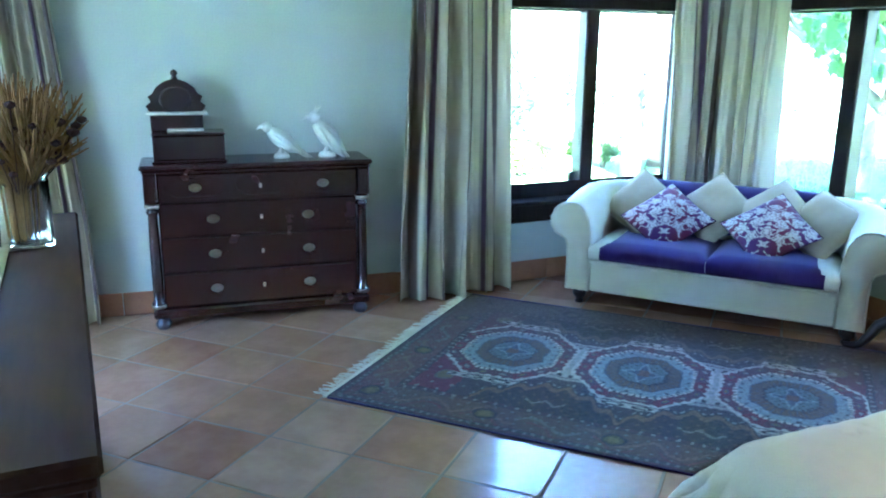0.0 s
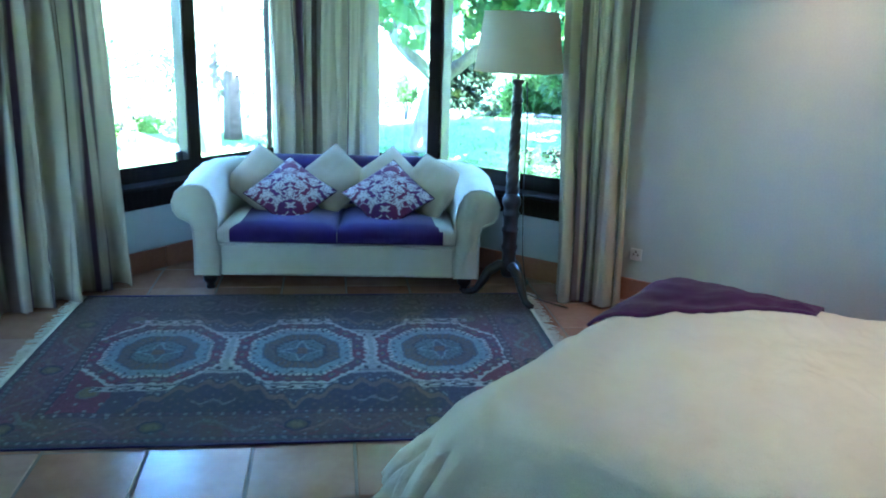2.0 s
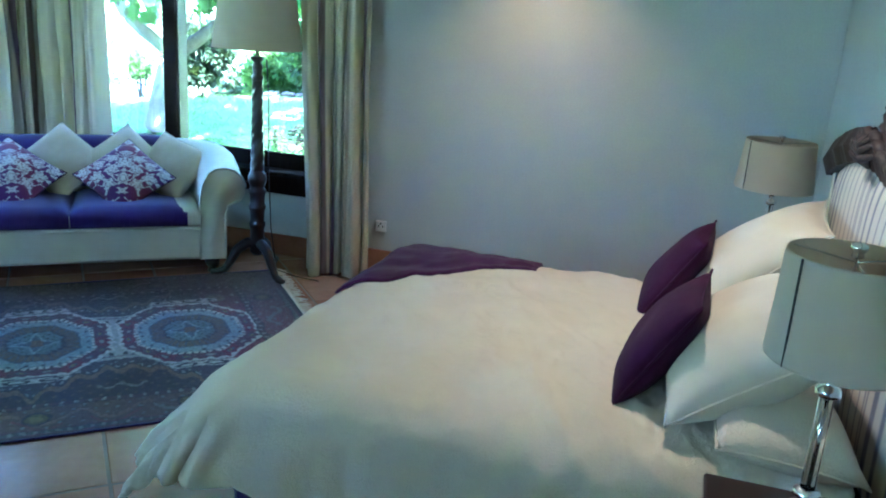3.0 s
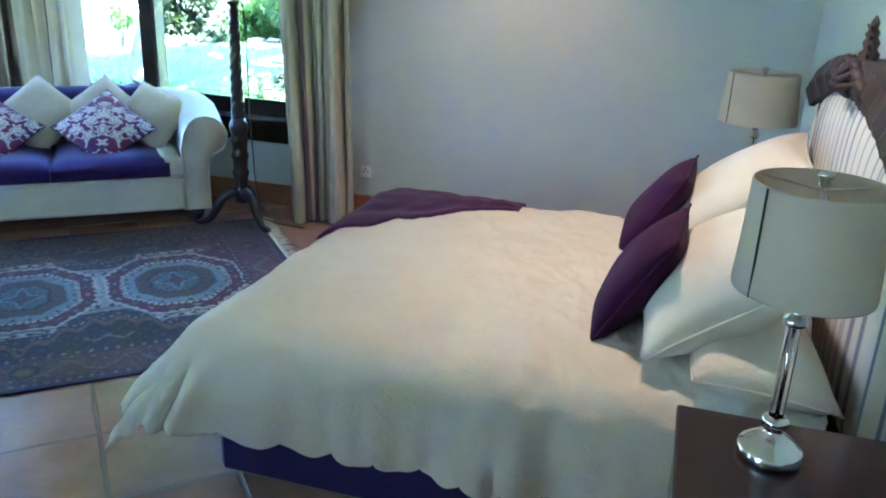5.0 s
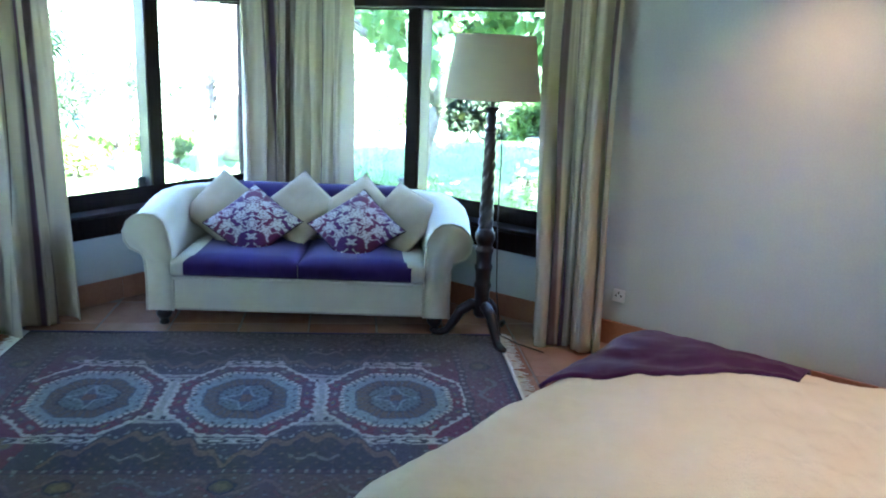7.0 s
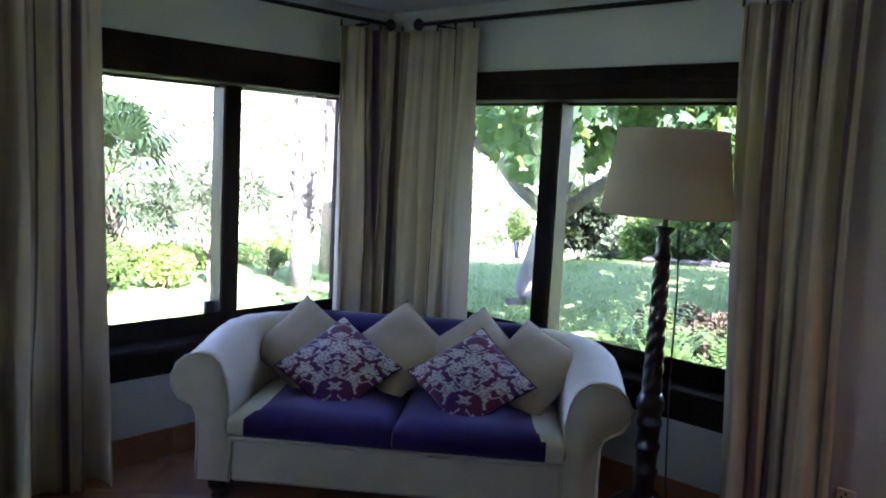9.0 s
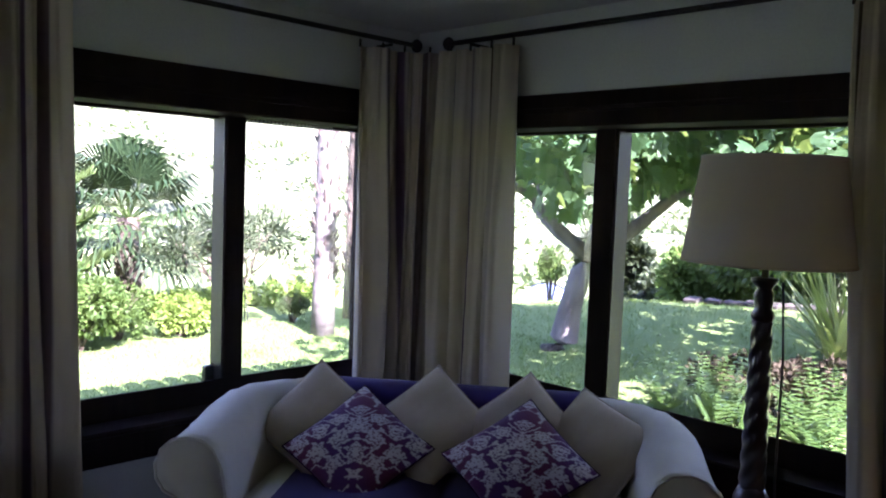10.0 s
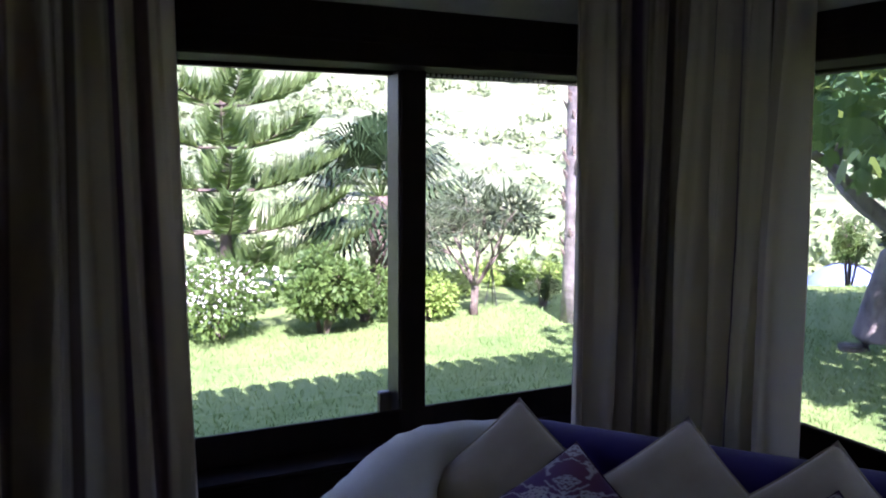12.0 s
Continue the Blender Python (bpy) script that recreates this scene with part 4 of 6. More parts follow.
def over_bed(a, b, lift=0.0, seed=0.0):
    """Where a cloth point lies: a metres from the foot edge, b metres from the near edge; outside of those it hangs."""
    da = max(0.0, -a)
    db = -min(0.0, b) if b < 0 else max(0.0, b - BW_)
    sb = -1 if b < 0 else 1
    ca, cb = max(a, 0.0), min(max(b, 0.0), BW_)
    R = 0.13
    d = (da ** 3.0 + db ** 3.0) ** (1 / 3.0)
    x, y, z = BX0 + ca - (0.075 - 0.06 * cb / BW_) * (1 - smoothstep(-0.1, 0.9, ca)), BY0 + cb, BZ + lift
    crown = 0.035 * math.sin(math.pi * min(1, cb / BW_)) * smoothstep(0, 0.5, ca)
    wr = 0.014 * noise.noise((a * 4.2 + seed, b * 4.0, 0.0)) + 0.008 * noise.noise((a * 11, b * 10 + seed, 1.0))
    # soft creases running with the length, sharper ones towards the pillows and along the near edge
    worn = 0.30 + 0.75 * smoothstep(0.5, 1.3, a) * (1 - smoothstep(0.3, 1.0, b))
    for ka, kb, kc, h, pw in ((3.4, 2.5, 4.0, 0.010, 9), (6.0, -2.0, 6.0, 0.010, 12), (9.5, 4.0, 11.0, 0.008, 10), (13.0, -1.0, 8.0, 0.0045, 6)):
        wr += worn * h * (1 - abs(noise.noise((a * ka + kb * b, b * ka * 0.55 + a * 2, kc)))) ** pw
    wr += 0.0025 * noise.noise((a * 34, b * 30, 2.0))
    if d <= 0:
        return (x, y, z + crown + wr)
    ux, uy = -da / max(d, 1e-6), sb * db / max(d, 1e-6)
    n = math.hypot(ux, uy) or 1
    ux, uy = ux / n, uy / n
    q = math.pi / 2 * R
    if d < q:
        t = d / R
        o, dz = R * math.sin(t), R * (1 - math.cos(t))
    else:
        o, dz = R + (d - q) * (0.06 + 0.18 * da / max(d, 1e-6)), R + (d - q)
    s = (b if da > db else a)
    corner = min(da, db) / max(d, 1e-6)
    fold = smoothstep(0.08, 0.40, d) * (0.024 * math.sin(s * 12 + 2.2 * math.sin(s * 4 + seed)) + 0.012 * math.sin(s * 31 + 2 * math.sin(s * 7)) + 0.006 * math.sin(s * 67))
    fold += corner * 0.035 * smoothstep(0.1, 0.45, d)
    o += fold + lift
    near = (max(b, 0.0) if da >= db else max(a, 0.0)) if b < BW_ / 2 else 1.0
    flare = 0.20 * (1 - smoothstep(0.0, 0.34, near)) * smoothstep(0.04, 0.60, d)
    return (x + ux * o - flare, y + uy * o, max(0.016, z - dz + crown * max(0, 1 - d * 6) + wr))


spread = thing("bedspread", "cream textured bedspread draped to just above the floor", "bedspread")
A0, A1, HB = -0.46, BX1 - BX0, 0.425


def spread_sheet(u, v):
    a = A0 + (A1 - A0) * u
    b = -HB + (BW_ + 2 * HB) * v
    scallop = 0.026
    if v < 0.02 or v > 0.98:
        b += scallop * (1 - abs(math.sin(math.pi * a / 0.12)) ** 0.6) * (1 - min(v, 1 - v) / 0.02) * (1 if v < 0.5 else -1)
    if u < 0.02:
        a += scallop * (1 - abs(math.sin(math.pi * b / 0.12)) ** 0.6) * (1 - u / 0.02)
    return over_bed(a, b, 0.0, 2.0)


o = part("cover_cloth", grid(240, 260, spread_sheet), M["cover"], spread, smooth=True)
thick(o, 0.010, 1)
for name, edge in (("hem", lambda k: (k, 0.0)), ("hem", lambda k: (0.0, k)), ("hem", lambda k: (k, 1.0))):
    bm = bmesh.new()
    tube(bm, [spread_sheet(*edge(k / 240)) for k in range(241)], 0.007, 6)
    part(name, bm, M["cover"], spread, "scalloped corded hem", smooth=True)
throw = thing("throw", "folded plum knitted throw over the far corner of the bed", "throw")


def throw_sheet(u, v):
    a = -0.13 + 0.68 * u
    inner = BW_ - 0.60 + 0.50 * smoothstep(0.05, 1.0, u) ** 0.8
    b = inner + (BW_ + 0.16 - inner) * v
    x, y, z = over_bed(a, b, 0.022, 2.0)
    edge = min(u, 1 - u, v, 1 - v)
    return (x, y, z + 0.004 * smoothstep(0, 0.06, edge) + 0.008 * math.sin(13 * v + 4 * u) * smoothstep(0, 0.2, edge) + 0.006 * noise.noise((u * 7, v * 7, 3)))


thick(part("throw_cloth", grid(50, 36, throw_sheet), M["plum_throw"], throw, smooth=True), 0.014, -1)
# headboard
HX, HC, HH = 5.255, -1.96, 0.84     # plane, middle, half width


def arch(t):
    """The headboard's top line over t from -1 to 1."""
    return 1.25 + 0.155 * max(0.0, math.cos(t * math.pi / 2)) ** 0.8


def pad_sheet(u, v):
    t = 2 * u - 1
    zt = arch(t) - 0.09
    z = 0.45 + (zt - 0.45) * v
    puff = 0.05 * (max(0, (1 - abs(t) ** 5) * (1 - abs(2 * v - 1) ** 5))) ** 0.5
    return (HX - 0.012 - puff, HC + t * (HH - 0.075), z)


def ticking(p):
    s = ((p.y - HC + 0.9 * 0.0) * 1.0) % 0.075
    return (0.19, 0.20, 0.27) if 0.030 < s < 0.042 or 0.050 < s < 0.055 else (0.66, 0.63, 0.55)


hp = part("headboard_pad", grid(140, 24, pad_sheet), M["ticking"], bed, "padded ivory cloth with blue-grey stripes", smooth=True)
dye(hp, ticking)
bm = bmesh.new()
N = 60
rings = []
for i in range(N + 1):
    t = -1 + 2 * i / N
    zt, zi = arch(t), arch(t) - 0.125
    y = HC + t * HH
    rel = 0.010 * math.sin(t * 40) ** 2
    rings.append([bm.verts.new(p) for p in ((HX - 0.05 - rel, y, zi), (HX - 0.075 - rel, y, (zt + zi) / 2), (HX - 0.05 - rel, y, zt), (HX + 0.05, y, zt - 0.005), (HX + 0.05, y, zi))])
for a, b in zip(rings, rings[1:]):
    for k in range(5):
        bm.faces.new((a[k], b[k], b[(k + 1) % 5], a[(k + 1) % 5]))
bm.faces.new(rings[0])
bm.faces.new(list(reversed(rings[-1])))
bmesh.ops.recalc_face_normals(bm, faces=bm.faces)
part("headboard_frame", bm, M["carved"], bed, "carved grey-brown wooden arch")
for s in (-1, 1):
    sd = part("headboard_side", grid(30, 6, lambda u, v: (HX - 0.03 + 0.10 * u, HC + s * (HH - 0.03) + s * 0.012 * math.sin(math.pi * u), 0.02 + 1.20 * v)), M["ticking"], bed, "padded striped side of the headboard", smooth=True)
    dye(sd, lambda p: (0.19, 0.20, 0.27) if 0.35 < ((p.x - HX) / 0.045) % 1.0 < 0.55 else (0.66, 0.60, 0.44))
    thick(sd, 0.02, 0)
part("headboard_backing", boxes((HX + 0.0, HX + 0.04, HC - HH + 0.05, HC + HH - 0.05, 0.3, 1.02), bevel=0), M["carved"], bed)
# crest: scrolls, shell and a spiky finial
for s in (-1, 1):
    for k in range(3):
        bm = bmesh.new()
        c0 = 0.05 + 0.075 * k
        pts = [(HX - 0.06 - 0.018 * math.sin(q * 0.9), HC + s * (c0 + 0.055 * math.cos(q * 0.75) * (1 - q / 9)), 1.355 - 0.022 * k + 0.055 * math.sin(q * 0.75) * (1 - q / 9)) for q in range(8)]
        tube(bm, pts, [0.018, 0.018, 0.017, 0.016, 0.014, 0.012, 0.010, 0.007], 8)
        part("crest_scroll", bm, M["carved"], bed, smooth=True)
for k in range(7):
    bm = bmesh.new()
    a = radians(-66 + 22 * k)
    tube(bm, [(HX - 0.065, HC, 1.29), (HX - 0.105, HC + 0.075 * math.sin(a), 1.29 + 0.075 * math.cos(a)), (HX - 0.065, HC + 0.125 * math.sin(a), 1.29 + 0.125 * math.cos(a))], [0.010, 0.015, 0.007], 6)
    part("crest_shell_rib", bm, M["carved"], bed, smooth=True)
bm = bmesh.new()
lathe([(0.030, 1.36), (0.040, 1.385), (0.026, 1.40), (0.032, 1.42), (0.020, 1.435), (0.026, 1.455), (0.016, 1.47), (0.020, 1.485), (0.010, 1.50), (0.014, 1.512), (0.003, 1.535)], 10, bm, at=(HX - 0.03, HC, 0))
part("crest_finial", bm, M["carved"], bed, "spiky carved finial", smooth=True)
for k in range(5):
    for s in (-1, 1):
        bm = bmesh.new()
        tube(bm, [(HX - 0.03, HC, 1.375 + 0.028 * k), (HX - 0.045, HC + s * (0.052 - 0.006 * k), 1.395 + 0.028 * k)], [0.012, 0.003], 5)
        part("finial_thorn", bm, M["carved"], bed)

# ---- pillows on the bed ----
for x, y, z, tilt, yaw, s in ((4.66, -1.66, 0.775, 32, -95, 41), (4.645, -2.44, 0.785, 31, -94, 42)):
    cushion("cushion", Matrix.Translation((x, y, z)) @ pose(0, 0, 0, 0, 0, yaw) @ pose(0, 0, 0, -tilt), 0.42, 0.40, 0.15, M["plum"], "dark plum cushion leaning on the bed pillows", s, group="plum bed cushions")
for x, y, z, tilt, yaw, s in ((4.93, -1.68, 0.850, 46, -95, 43), (4.875, -2.45, 0.815, 56, -86, 44)):
    cushion("pillow", Matrix.Translation((x, y, z)) @ pose(0, 0, 0, 0, 0, yaw) @ pose(0, 0, 0, -tilt), 0.66, 0.62 if s == 43 else 0.52, 0.26, M["pillow_white"], "large ivory linen pillow leaning on the headboard", s, group="ivory bed pillows", category="pillow", n=28)
for x, y, s in ((5.0, -1.66, 45), (4.97, -2.52, 46)):
    cushion("pillow", Matrix.Translation((x, y, 0.665)) @ pose(0, 0, 0, 84, 0, -90 + 3), 0.72, 0.36, 0.20, M["cover"], "flat cream pillow lying at the head of the bed", s, group="flat bed pillows", category="pillow", n=26)


# ---- bedside tables and lamps ----
def bedside(m, w, d, h, label):
    """Local x along its front, y to the wall, z up."""
    root = thing("bedside_table", label, "bedside table", m, "bedside tables")
    part("tabletop", boxes((-0.005, w + 0.005, -0.005, d, h - 0.028, h), bevel=0.005), M["mahogany"], root)
    part("body", boxes((0.012, w - 0.012, 0.012, d - 0.004, h - 0.30, h - 0.029), bevel=0.004), M["mahogany"], root)
    dr = part("drawer", boxes((0.035, w - 0.035, 0.002, 0.011, h - 0.20, h - 0.05), bevel=0.004), M["mahogany"], root)
    part("knob", lathe([(0.006, 0), (0.006, 0.012), (0.014, 0.018), (0.012, 0.028), (0.003, 0.032)], 12), M["brass"], dr).matrix_local = Matrix.Translation((w / 2, 0.001, h - 0.125)) @ Matrix.Rotation(radians(90), 4, "X")
    part("back_rail", boxes((0.0, w, d - 0.022, d - 0.002, h + 0.001, h + 0.05), bevel=0.005), M["mahogany"], root)
    for x in (0.035, w - 0.035):
        for y in (0.035, d - 0.035):
            part("leg", boxes((x - 0.02, x + 0.02, y - 0.02, y + 0.02, 0.0, h - 0.29), bevel=0.005), M["mahogany"], root)
    return root


FACE_W = pose(0, 0, 0, 0, 0, -90)      # local x -> -y, local y -> +x
bedside(Matrix.Translation((4.78, -3.10, 0)) @ FACE_W, 0.52, 0.535, 0.73, "dark mahogany bedside table with a low back rail")
bedside(Matrix.Translation((4.84, -0.62, 0)) @ FACE_W, 0.50, 0.475, 0.65, "dark mahogany bedside table between bed and wall")


def table_lamp(m, h, r0, r1, hs, label):
    """Chrome and crystal table lamp: total height h, shade radii below and above, shade height."""
    root = thing("table_lamp", label, "table lamp", m, "bedside lamps")
    zb = h - 0.025 - hs
    part("base", lathe([(0.060, 0.0), (0.064, 0.006), (0.064, 0.022), (0.060, 0.027), (0.052, 0.030), (0.046, 0.040), (0.028, 0.052), (0.018, 0.058), (0.018, 0.072), (0.026, 0.076), (0.026, 0.088), (0.016, 0.094)], 32), M["chrome"], root, smooth=True)
    part("crystal_column", lathe([(0.0145, 0.094), (0.0145, zb - 0.075)], 12), M["crystal"], root, "clear crystal column", smooth=False)
    part("inner_rod", lathe([(0.004, 0.094), (0.004, zb - 0.075)], 10), M["chrome"], root, smooth=True)
    part("collar", lathe([(0.016, zb - 0.075), (0.024, zb - 0.070), (0.024, zb - 0.058), (0.013, zb - 0.050), (0.013, zb - 0.030), (0.030, zb - 0.018), (0.032, zb - 0.010), (0.012, zb - 0.002), (0.010, zb + 0.06)], 24), M["chrome"], root, smooth=True)
    sh = part("shade", shade_mesh(r0, r1, zb, zb + hs), M["shade"], root, "white drum shade with a seam", smooth=True)
    part("shade_seam", boxes((-0.0015, 0.0015, -r0 - 0.001, -r0 + 0.002, zb, zb + hs), bevel=0), M["cord"], sh).matrix_local = Matrix.Rotation(radians(-52), 4, "Z") @ Matrix.Translation((0, 0.5 * (r0 - r1) * 0, 0))
    bm = bmesh.new()
    for k in range(3):
        a = 2.094 * k + 0.5
        tube(bm, [(0.0, 0.0, zb + hs - 0.012), (r1 * math.cos(a), r1 * math.sin(a), zb + hs - 0.008)], 0.002, 5)
    tube(bm, [(0, 0, zb), (0, 0, zb + hs)], 0.004, 8)
    part("shade_carrier", bm, M["chrome"], root)
    part("finial", lathe([(0.005, h - 0.030), (0.012, h - 0.026), (0.009, h - 0.020), (0.016, h - 0.010), (0.014, h - 0.003), (0.004, h)], 16), M["chrome"], root, smooth=True)
    part("bulb", lathe([(0.012, zb + 0.06), (0.012, zb + 0.08), (0.028, zb + 0.11), (0.030, zb + 0.13), (0.018, zb + 0.155), (0.004, zb + 0.162)], 16), M["plastic"], root, smooth=True)
    return root


table_lamp(pose(4.957, -3.245, 0.731), 0.595, 0.128, 0.120, 0.205, "chrome and crystal table lamp with white drum shade")
table_lamp(pose(5.03, -0.86, 0.651), 0.590, 0.172, 0.152, 0.220, "chrome table lamp with white drum shade beyond the bed")

# ---- chest of drawers ----
CH = pose(0.19, -3.508, 0, 0, 0, 82.9)      # local x along its front, y to the wall
chest = thing("chest_of_drawers", "dark polished mahogany chest of drawers with brass handles", "chest of drawers", CH)
MW = M["mahogany"]
part("carcass", boxes((-0.575, 0.575, 0.03, 0.33, 0.115, 0.945), bevel=0.004), MW, chest)
part("top", boxes((-0.660, 0.660, -0.055, 0.345, 0.952, 0.982), bevel=0.010), MW, chest)
part("top_moulding", boxes((-0.650, 0.650, -0.035, 0.34, 0.928, 0.951), bevel=0.008), MW, chest)
part("plinth", boxes((-0.640, 0.640, -0.015, 0.335, 0.075, 0.128), bevel=0.010), MW, chest)
for s in (-1, 1):
    part("corner_block", boxes((min(s * 0.578, s * 0.645), max(s * 0.578, s * 0.645), -0.025, 0.10, 0.765, 0.927), bevel=0.006), MW, chest)
    part("column", lathe([(0.034, 0.130), (0.040, 0.135), (0.040, 0.165), (0.028, 0.178), (0.031, 0.25), (0.031, 0.45), (0.027, 0.69), (0.036, 0.702), (0.036, 0.712), (0.028, 0.722), (0.040, 0.745), (0.040, 0.763)], 20, at=(s * 0.607, 0.035, 0)), MW, chest, smooth=True)
    for z in (0.146, 0.742):
        part("column_ring", lathe([(0.042, z - 0.010), (0.044, z), (0.042, z + 0.010)], 20, at=(s * 0.607, 0.035, 0)), M["brass"], chest, "brass ring", smooth=True)
    for y in (0.035, 0.29):
        part("foot", lathe([(0.020, 0), (0.036, 0.008), (0.046, 0.028), (0.044, 0.046), (0.030, 0.060), (0.034, 0.075)], 18, at=(s * 0.59, y, 0)), M["ebony"], chest, "black bun foot", smooth=True)


def oval_plate(rx, rz, n=20):
    bm = bmesh.new()
    for a0, d0, d1 in ((1.0, 0.0, -0.004), (0.62, -0.004, -0.007)):
        lo = [bm.verts.new((a0 * rx * math.cos(2 * math.pi * k / n), d0, a0 * rz * math.sin(2 * math.pi * k / n))) for k in range(n)]
        hi = [bm.verts.new((a0 * 0.88 * rx * math.cos(2 * math.pi * k / n), d1, a0 * 0.88 * rz * math.sin(2 * math.pi * k / n))) for k in range(n)]
        for k in range(n):
            bm.faces.new((lo[k], lo[(k + 1) % n], hi[(k + 1) % n], hi[k]))
        bm.faces.new(hi)
    tube(bm, [(-rx * 0.62, -0.008, 0.004), (-rx * 0.68, -0.016, -rz * 0.35), (0, -0.018, -rz * 0.85), (rx * 0.68, -0.016, -rz * 0.35), (rx * 0.62, -0.008, 0.004)], 0.003, 6)
    bmesh.ops.recalc_face_normals(bm, faces=bm.faces)
    return bm


for z0, z1, hx, frieze in ((0.768, 0.922, 0.365, True), (0.560, 0.752, 0.275, False), (0.348, 0.548, 0.275, False), (0.138, 0.336, 0.275, False)):
    dr = part("drawer", boxes((-0.568, 0.568, 0.008 if not frieze else -0.012, 0.029, z0, z1), bevel=0.005), MW, chest)
    yf = 0.006 if not frieze else -0.014
    zc = (z0 + z1) / 2
    if frieze:
        for cx in (-hx, hx, 0.0):
            bm = bmesh.new()
            w = 0.165 if cx else 0.14
            tube(bm, [(cx + w * math.cos(a) * (1 if abs(math.cos(a)) < 0.999 else 1), yf, zc + 0.052 * max(-1, min(1, 1.25 * math.sin(a)))) for a in (2 * math.pi * k / 28 for k in range(29))], 0.004, 5)
            part("panel_moulding", bm, MW, dr)
    for s in (-1, 1):
        hd = part("handle", oval_plate(0.036, 0.025), M["brass"], dr, "oval brass handle")
        hd.matrix_local = Matrix.Translation((s * hx, yf, zc))
    part("keyhole_plate", boxes((-0.008, 0.008, yf - 0.003, yf, zc - 0.013, zc + 0.013), bevel=0.002), M["dark_ivory"], dr, "ivory keyhole plate")

# ---- things on the chest ----
TOPZ = 0.983
cab = thing("dressing_box", "dark carved wooden dressing box with arched top and white shelves", "dressing box", CH @ pose(-0.42, 0.15, TOPZ))
part("lower_box", boxes((-0.16, 0.235, -0.10, 0.13, 0.012, 0.150), bevel=0.006), MW, cab)
part("box_lid", boxes((-0.165, 0.24, -0.105, 0.135, 0.151, 0.166), bevel=0.005), MW, cab)
part("plinth", boxes((-0.17, 0.245, -0.11, 0.14, 0.0, 0.011), bevel=0.004), MW, cab)
part("upper_box", boxes((-0.165, 0.125, 0.0, 0.13, 0.167, 0.262), bevel=0.006), MW, cab)
for x0, x1, z in ((-0.075, 0.125, 0.170), (-0.185, 0.15, 0.264)):
    part("marble_shelf", boxes((x0, x1, -0.06, 0.135, z, z + 0.014), bevel=0.004), M["porcelain"], cab, "white marble shelf")
bm = bmesh.new()
outline = [(-0.145, 0.0), (-0.165, 0.03), (-0.135, 0.055), (-0.150, 0.085), (-0.125, 0.10), (-0.105, 0.135), (-0.065, 0.165), (-0.02, 0.182), (0.02, 0.182), (0.065, 0.165), (0.105, 0.135), (0.125, 0.10), (0.150, 0.085), (0.135, 0.055), (0.165, 0.03), (0.145, 0.0)]
fr = [bm.verts.new((x - 0.02, 0.02, 0.279 + z)) for x, z in outline]
bk = [bm.verts.new((x - 0.02, 0.10, 0.279 + z)) for x, z in outline]
for k in range(len(outline)):
    k2 = (k + 1) % len(outline)
    bm.faces.new((fr[k], fr[k2], bk[k2], bk[k]))
bm.faces.new(list(reversed(fr)))
bm.faces.new(bk)
bmesh.ops.recalc_face_normals(bm, faces=bm.faces)
part("arched_pediment", bm, MW, cab)
bm = bmesh.new()
tube(bm, [(-0.02 + 0.085 * math.cos(a), 0.016, 0.345 + 0.075 * math.sin(a)) for a in (2 * math.pi * k / 20 for k in range(21))], 0.008, 6)
part("rosette_moulding", bm, MW, cab, smooth=True)
part("finial", lathe([(0.014, 0.458), (0.020, 0.468), (0.012, 0.476), (0.022, 0.490), (0.018, 0.504), (0.004, 0.515)], 14, at=(-0.02, 0.06, 0)), MW, cab, smooth=True)


def bird(m, lean, crest, label):
    """A porcelain bird on a round stand, one plain body."""
    root = thing("bird_figurine", label, "figurine", m, "porcelain birds")
    bm = bmesh.new()
    lathe([(0.045, 0.0), (0.048, 0.008), (0.042, 0.022), (0.022, 0.032), (0.014, 0.05), (0.012, 0.075)], 18, bm)
    # body and neck along a bent line; head, beak, wings and tail
    c, s = math.cos(radians(lean)), math.sin(radians(lean))
    line = [(-0.165, 0.010), (-0.12, 0.022), (-0.07, 0.038), (-0.02, 0.050), (0.025, 0.050), (0.06, 0.038), (0.085, 0.027)]
    tube(bm, [(l * c, 0.0, 0.115 + l * s) for l, r in line], [r for _, r in line], 16)
    hx, hz = 0.105 * c - 0.004, 0.118 + 0.115 * s
    bmesh.ops.create_uvsphere(bm, u_segments=16, v_segments=10, radius=0.030, matrix=Matrix.Translation((hx, 0, hz)))
    tube(bm, [(hx + 0.018, 0, hz), (hx + 0.042, 0, hz + 0.002), (hx + 0.062, 0, hz - 0.014)], [0.016, 0.009, 0.002], 8)
    for sd in (-1, 1):
        tube(bm, [(0.045 * c, sd * 0.038, 0.125 + 0.045 * s), (-0.03 * c, sd * 0.050, 0.115 - 0.03 * s), (-0.15 * c, sd * 0.018, 0.105 - 0.15 * s)], [0.014, 0.026, 0.005], 10)
        tube(bm, [(0.0, sd * 0.018, 0.085), (0.0, sd * 0.016, 0.030)], [0.010, 0.008], 6)
    tube(bm, [(-0.14 * c, 0, 0.115 - 0.14 * s), (-0.215 * c, 0, 0.112 - 0.205 * s)], [0.018, 0.012], 8)
    if crest:
        for k in range(3):
            tube(bm, [(hx, 0, hz + 0.018), (hx - 0.012 - 0.014 * k, 0, hz + 0.060)], [0.011, 0.002], 6)
    part("body", bm, M["porcelain"], root, smooth=True)
    return root


bird(CH @ pose(0.145, 0.12, TOPZ, 0, 0, 180), 36, False, "white porcelain bird leaning forward on a round stand")
bird(CH @ pose(0.415, 0.10, TOPZ, 0, 0, 180) @ Matrix.Scale(1.16, 4), 50, True, "white porcelain parrot with a crest on a round stand")

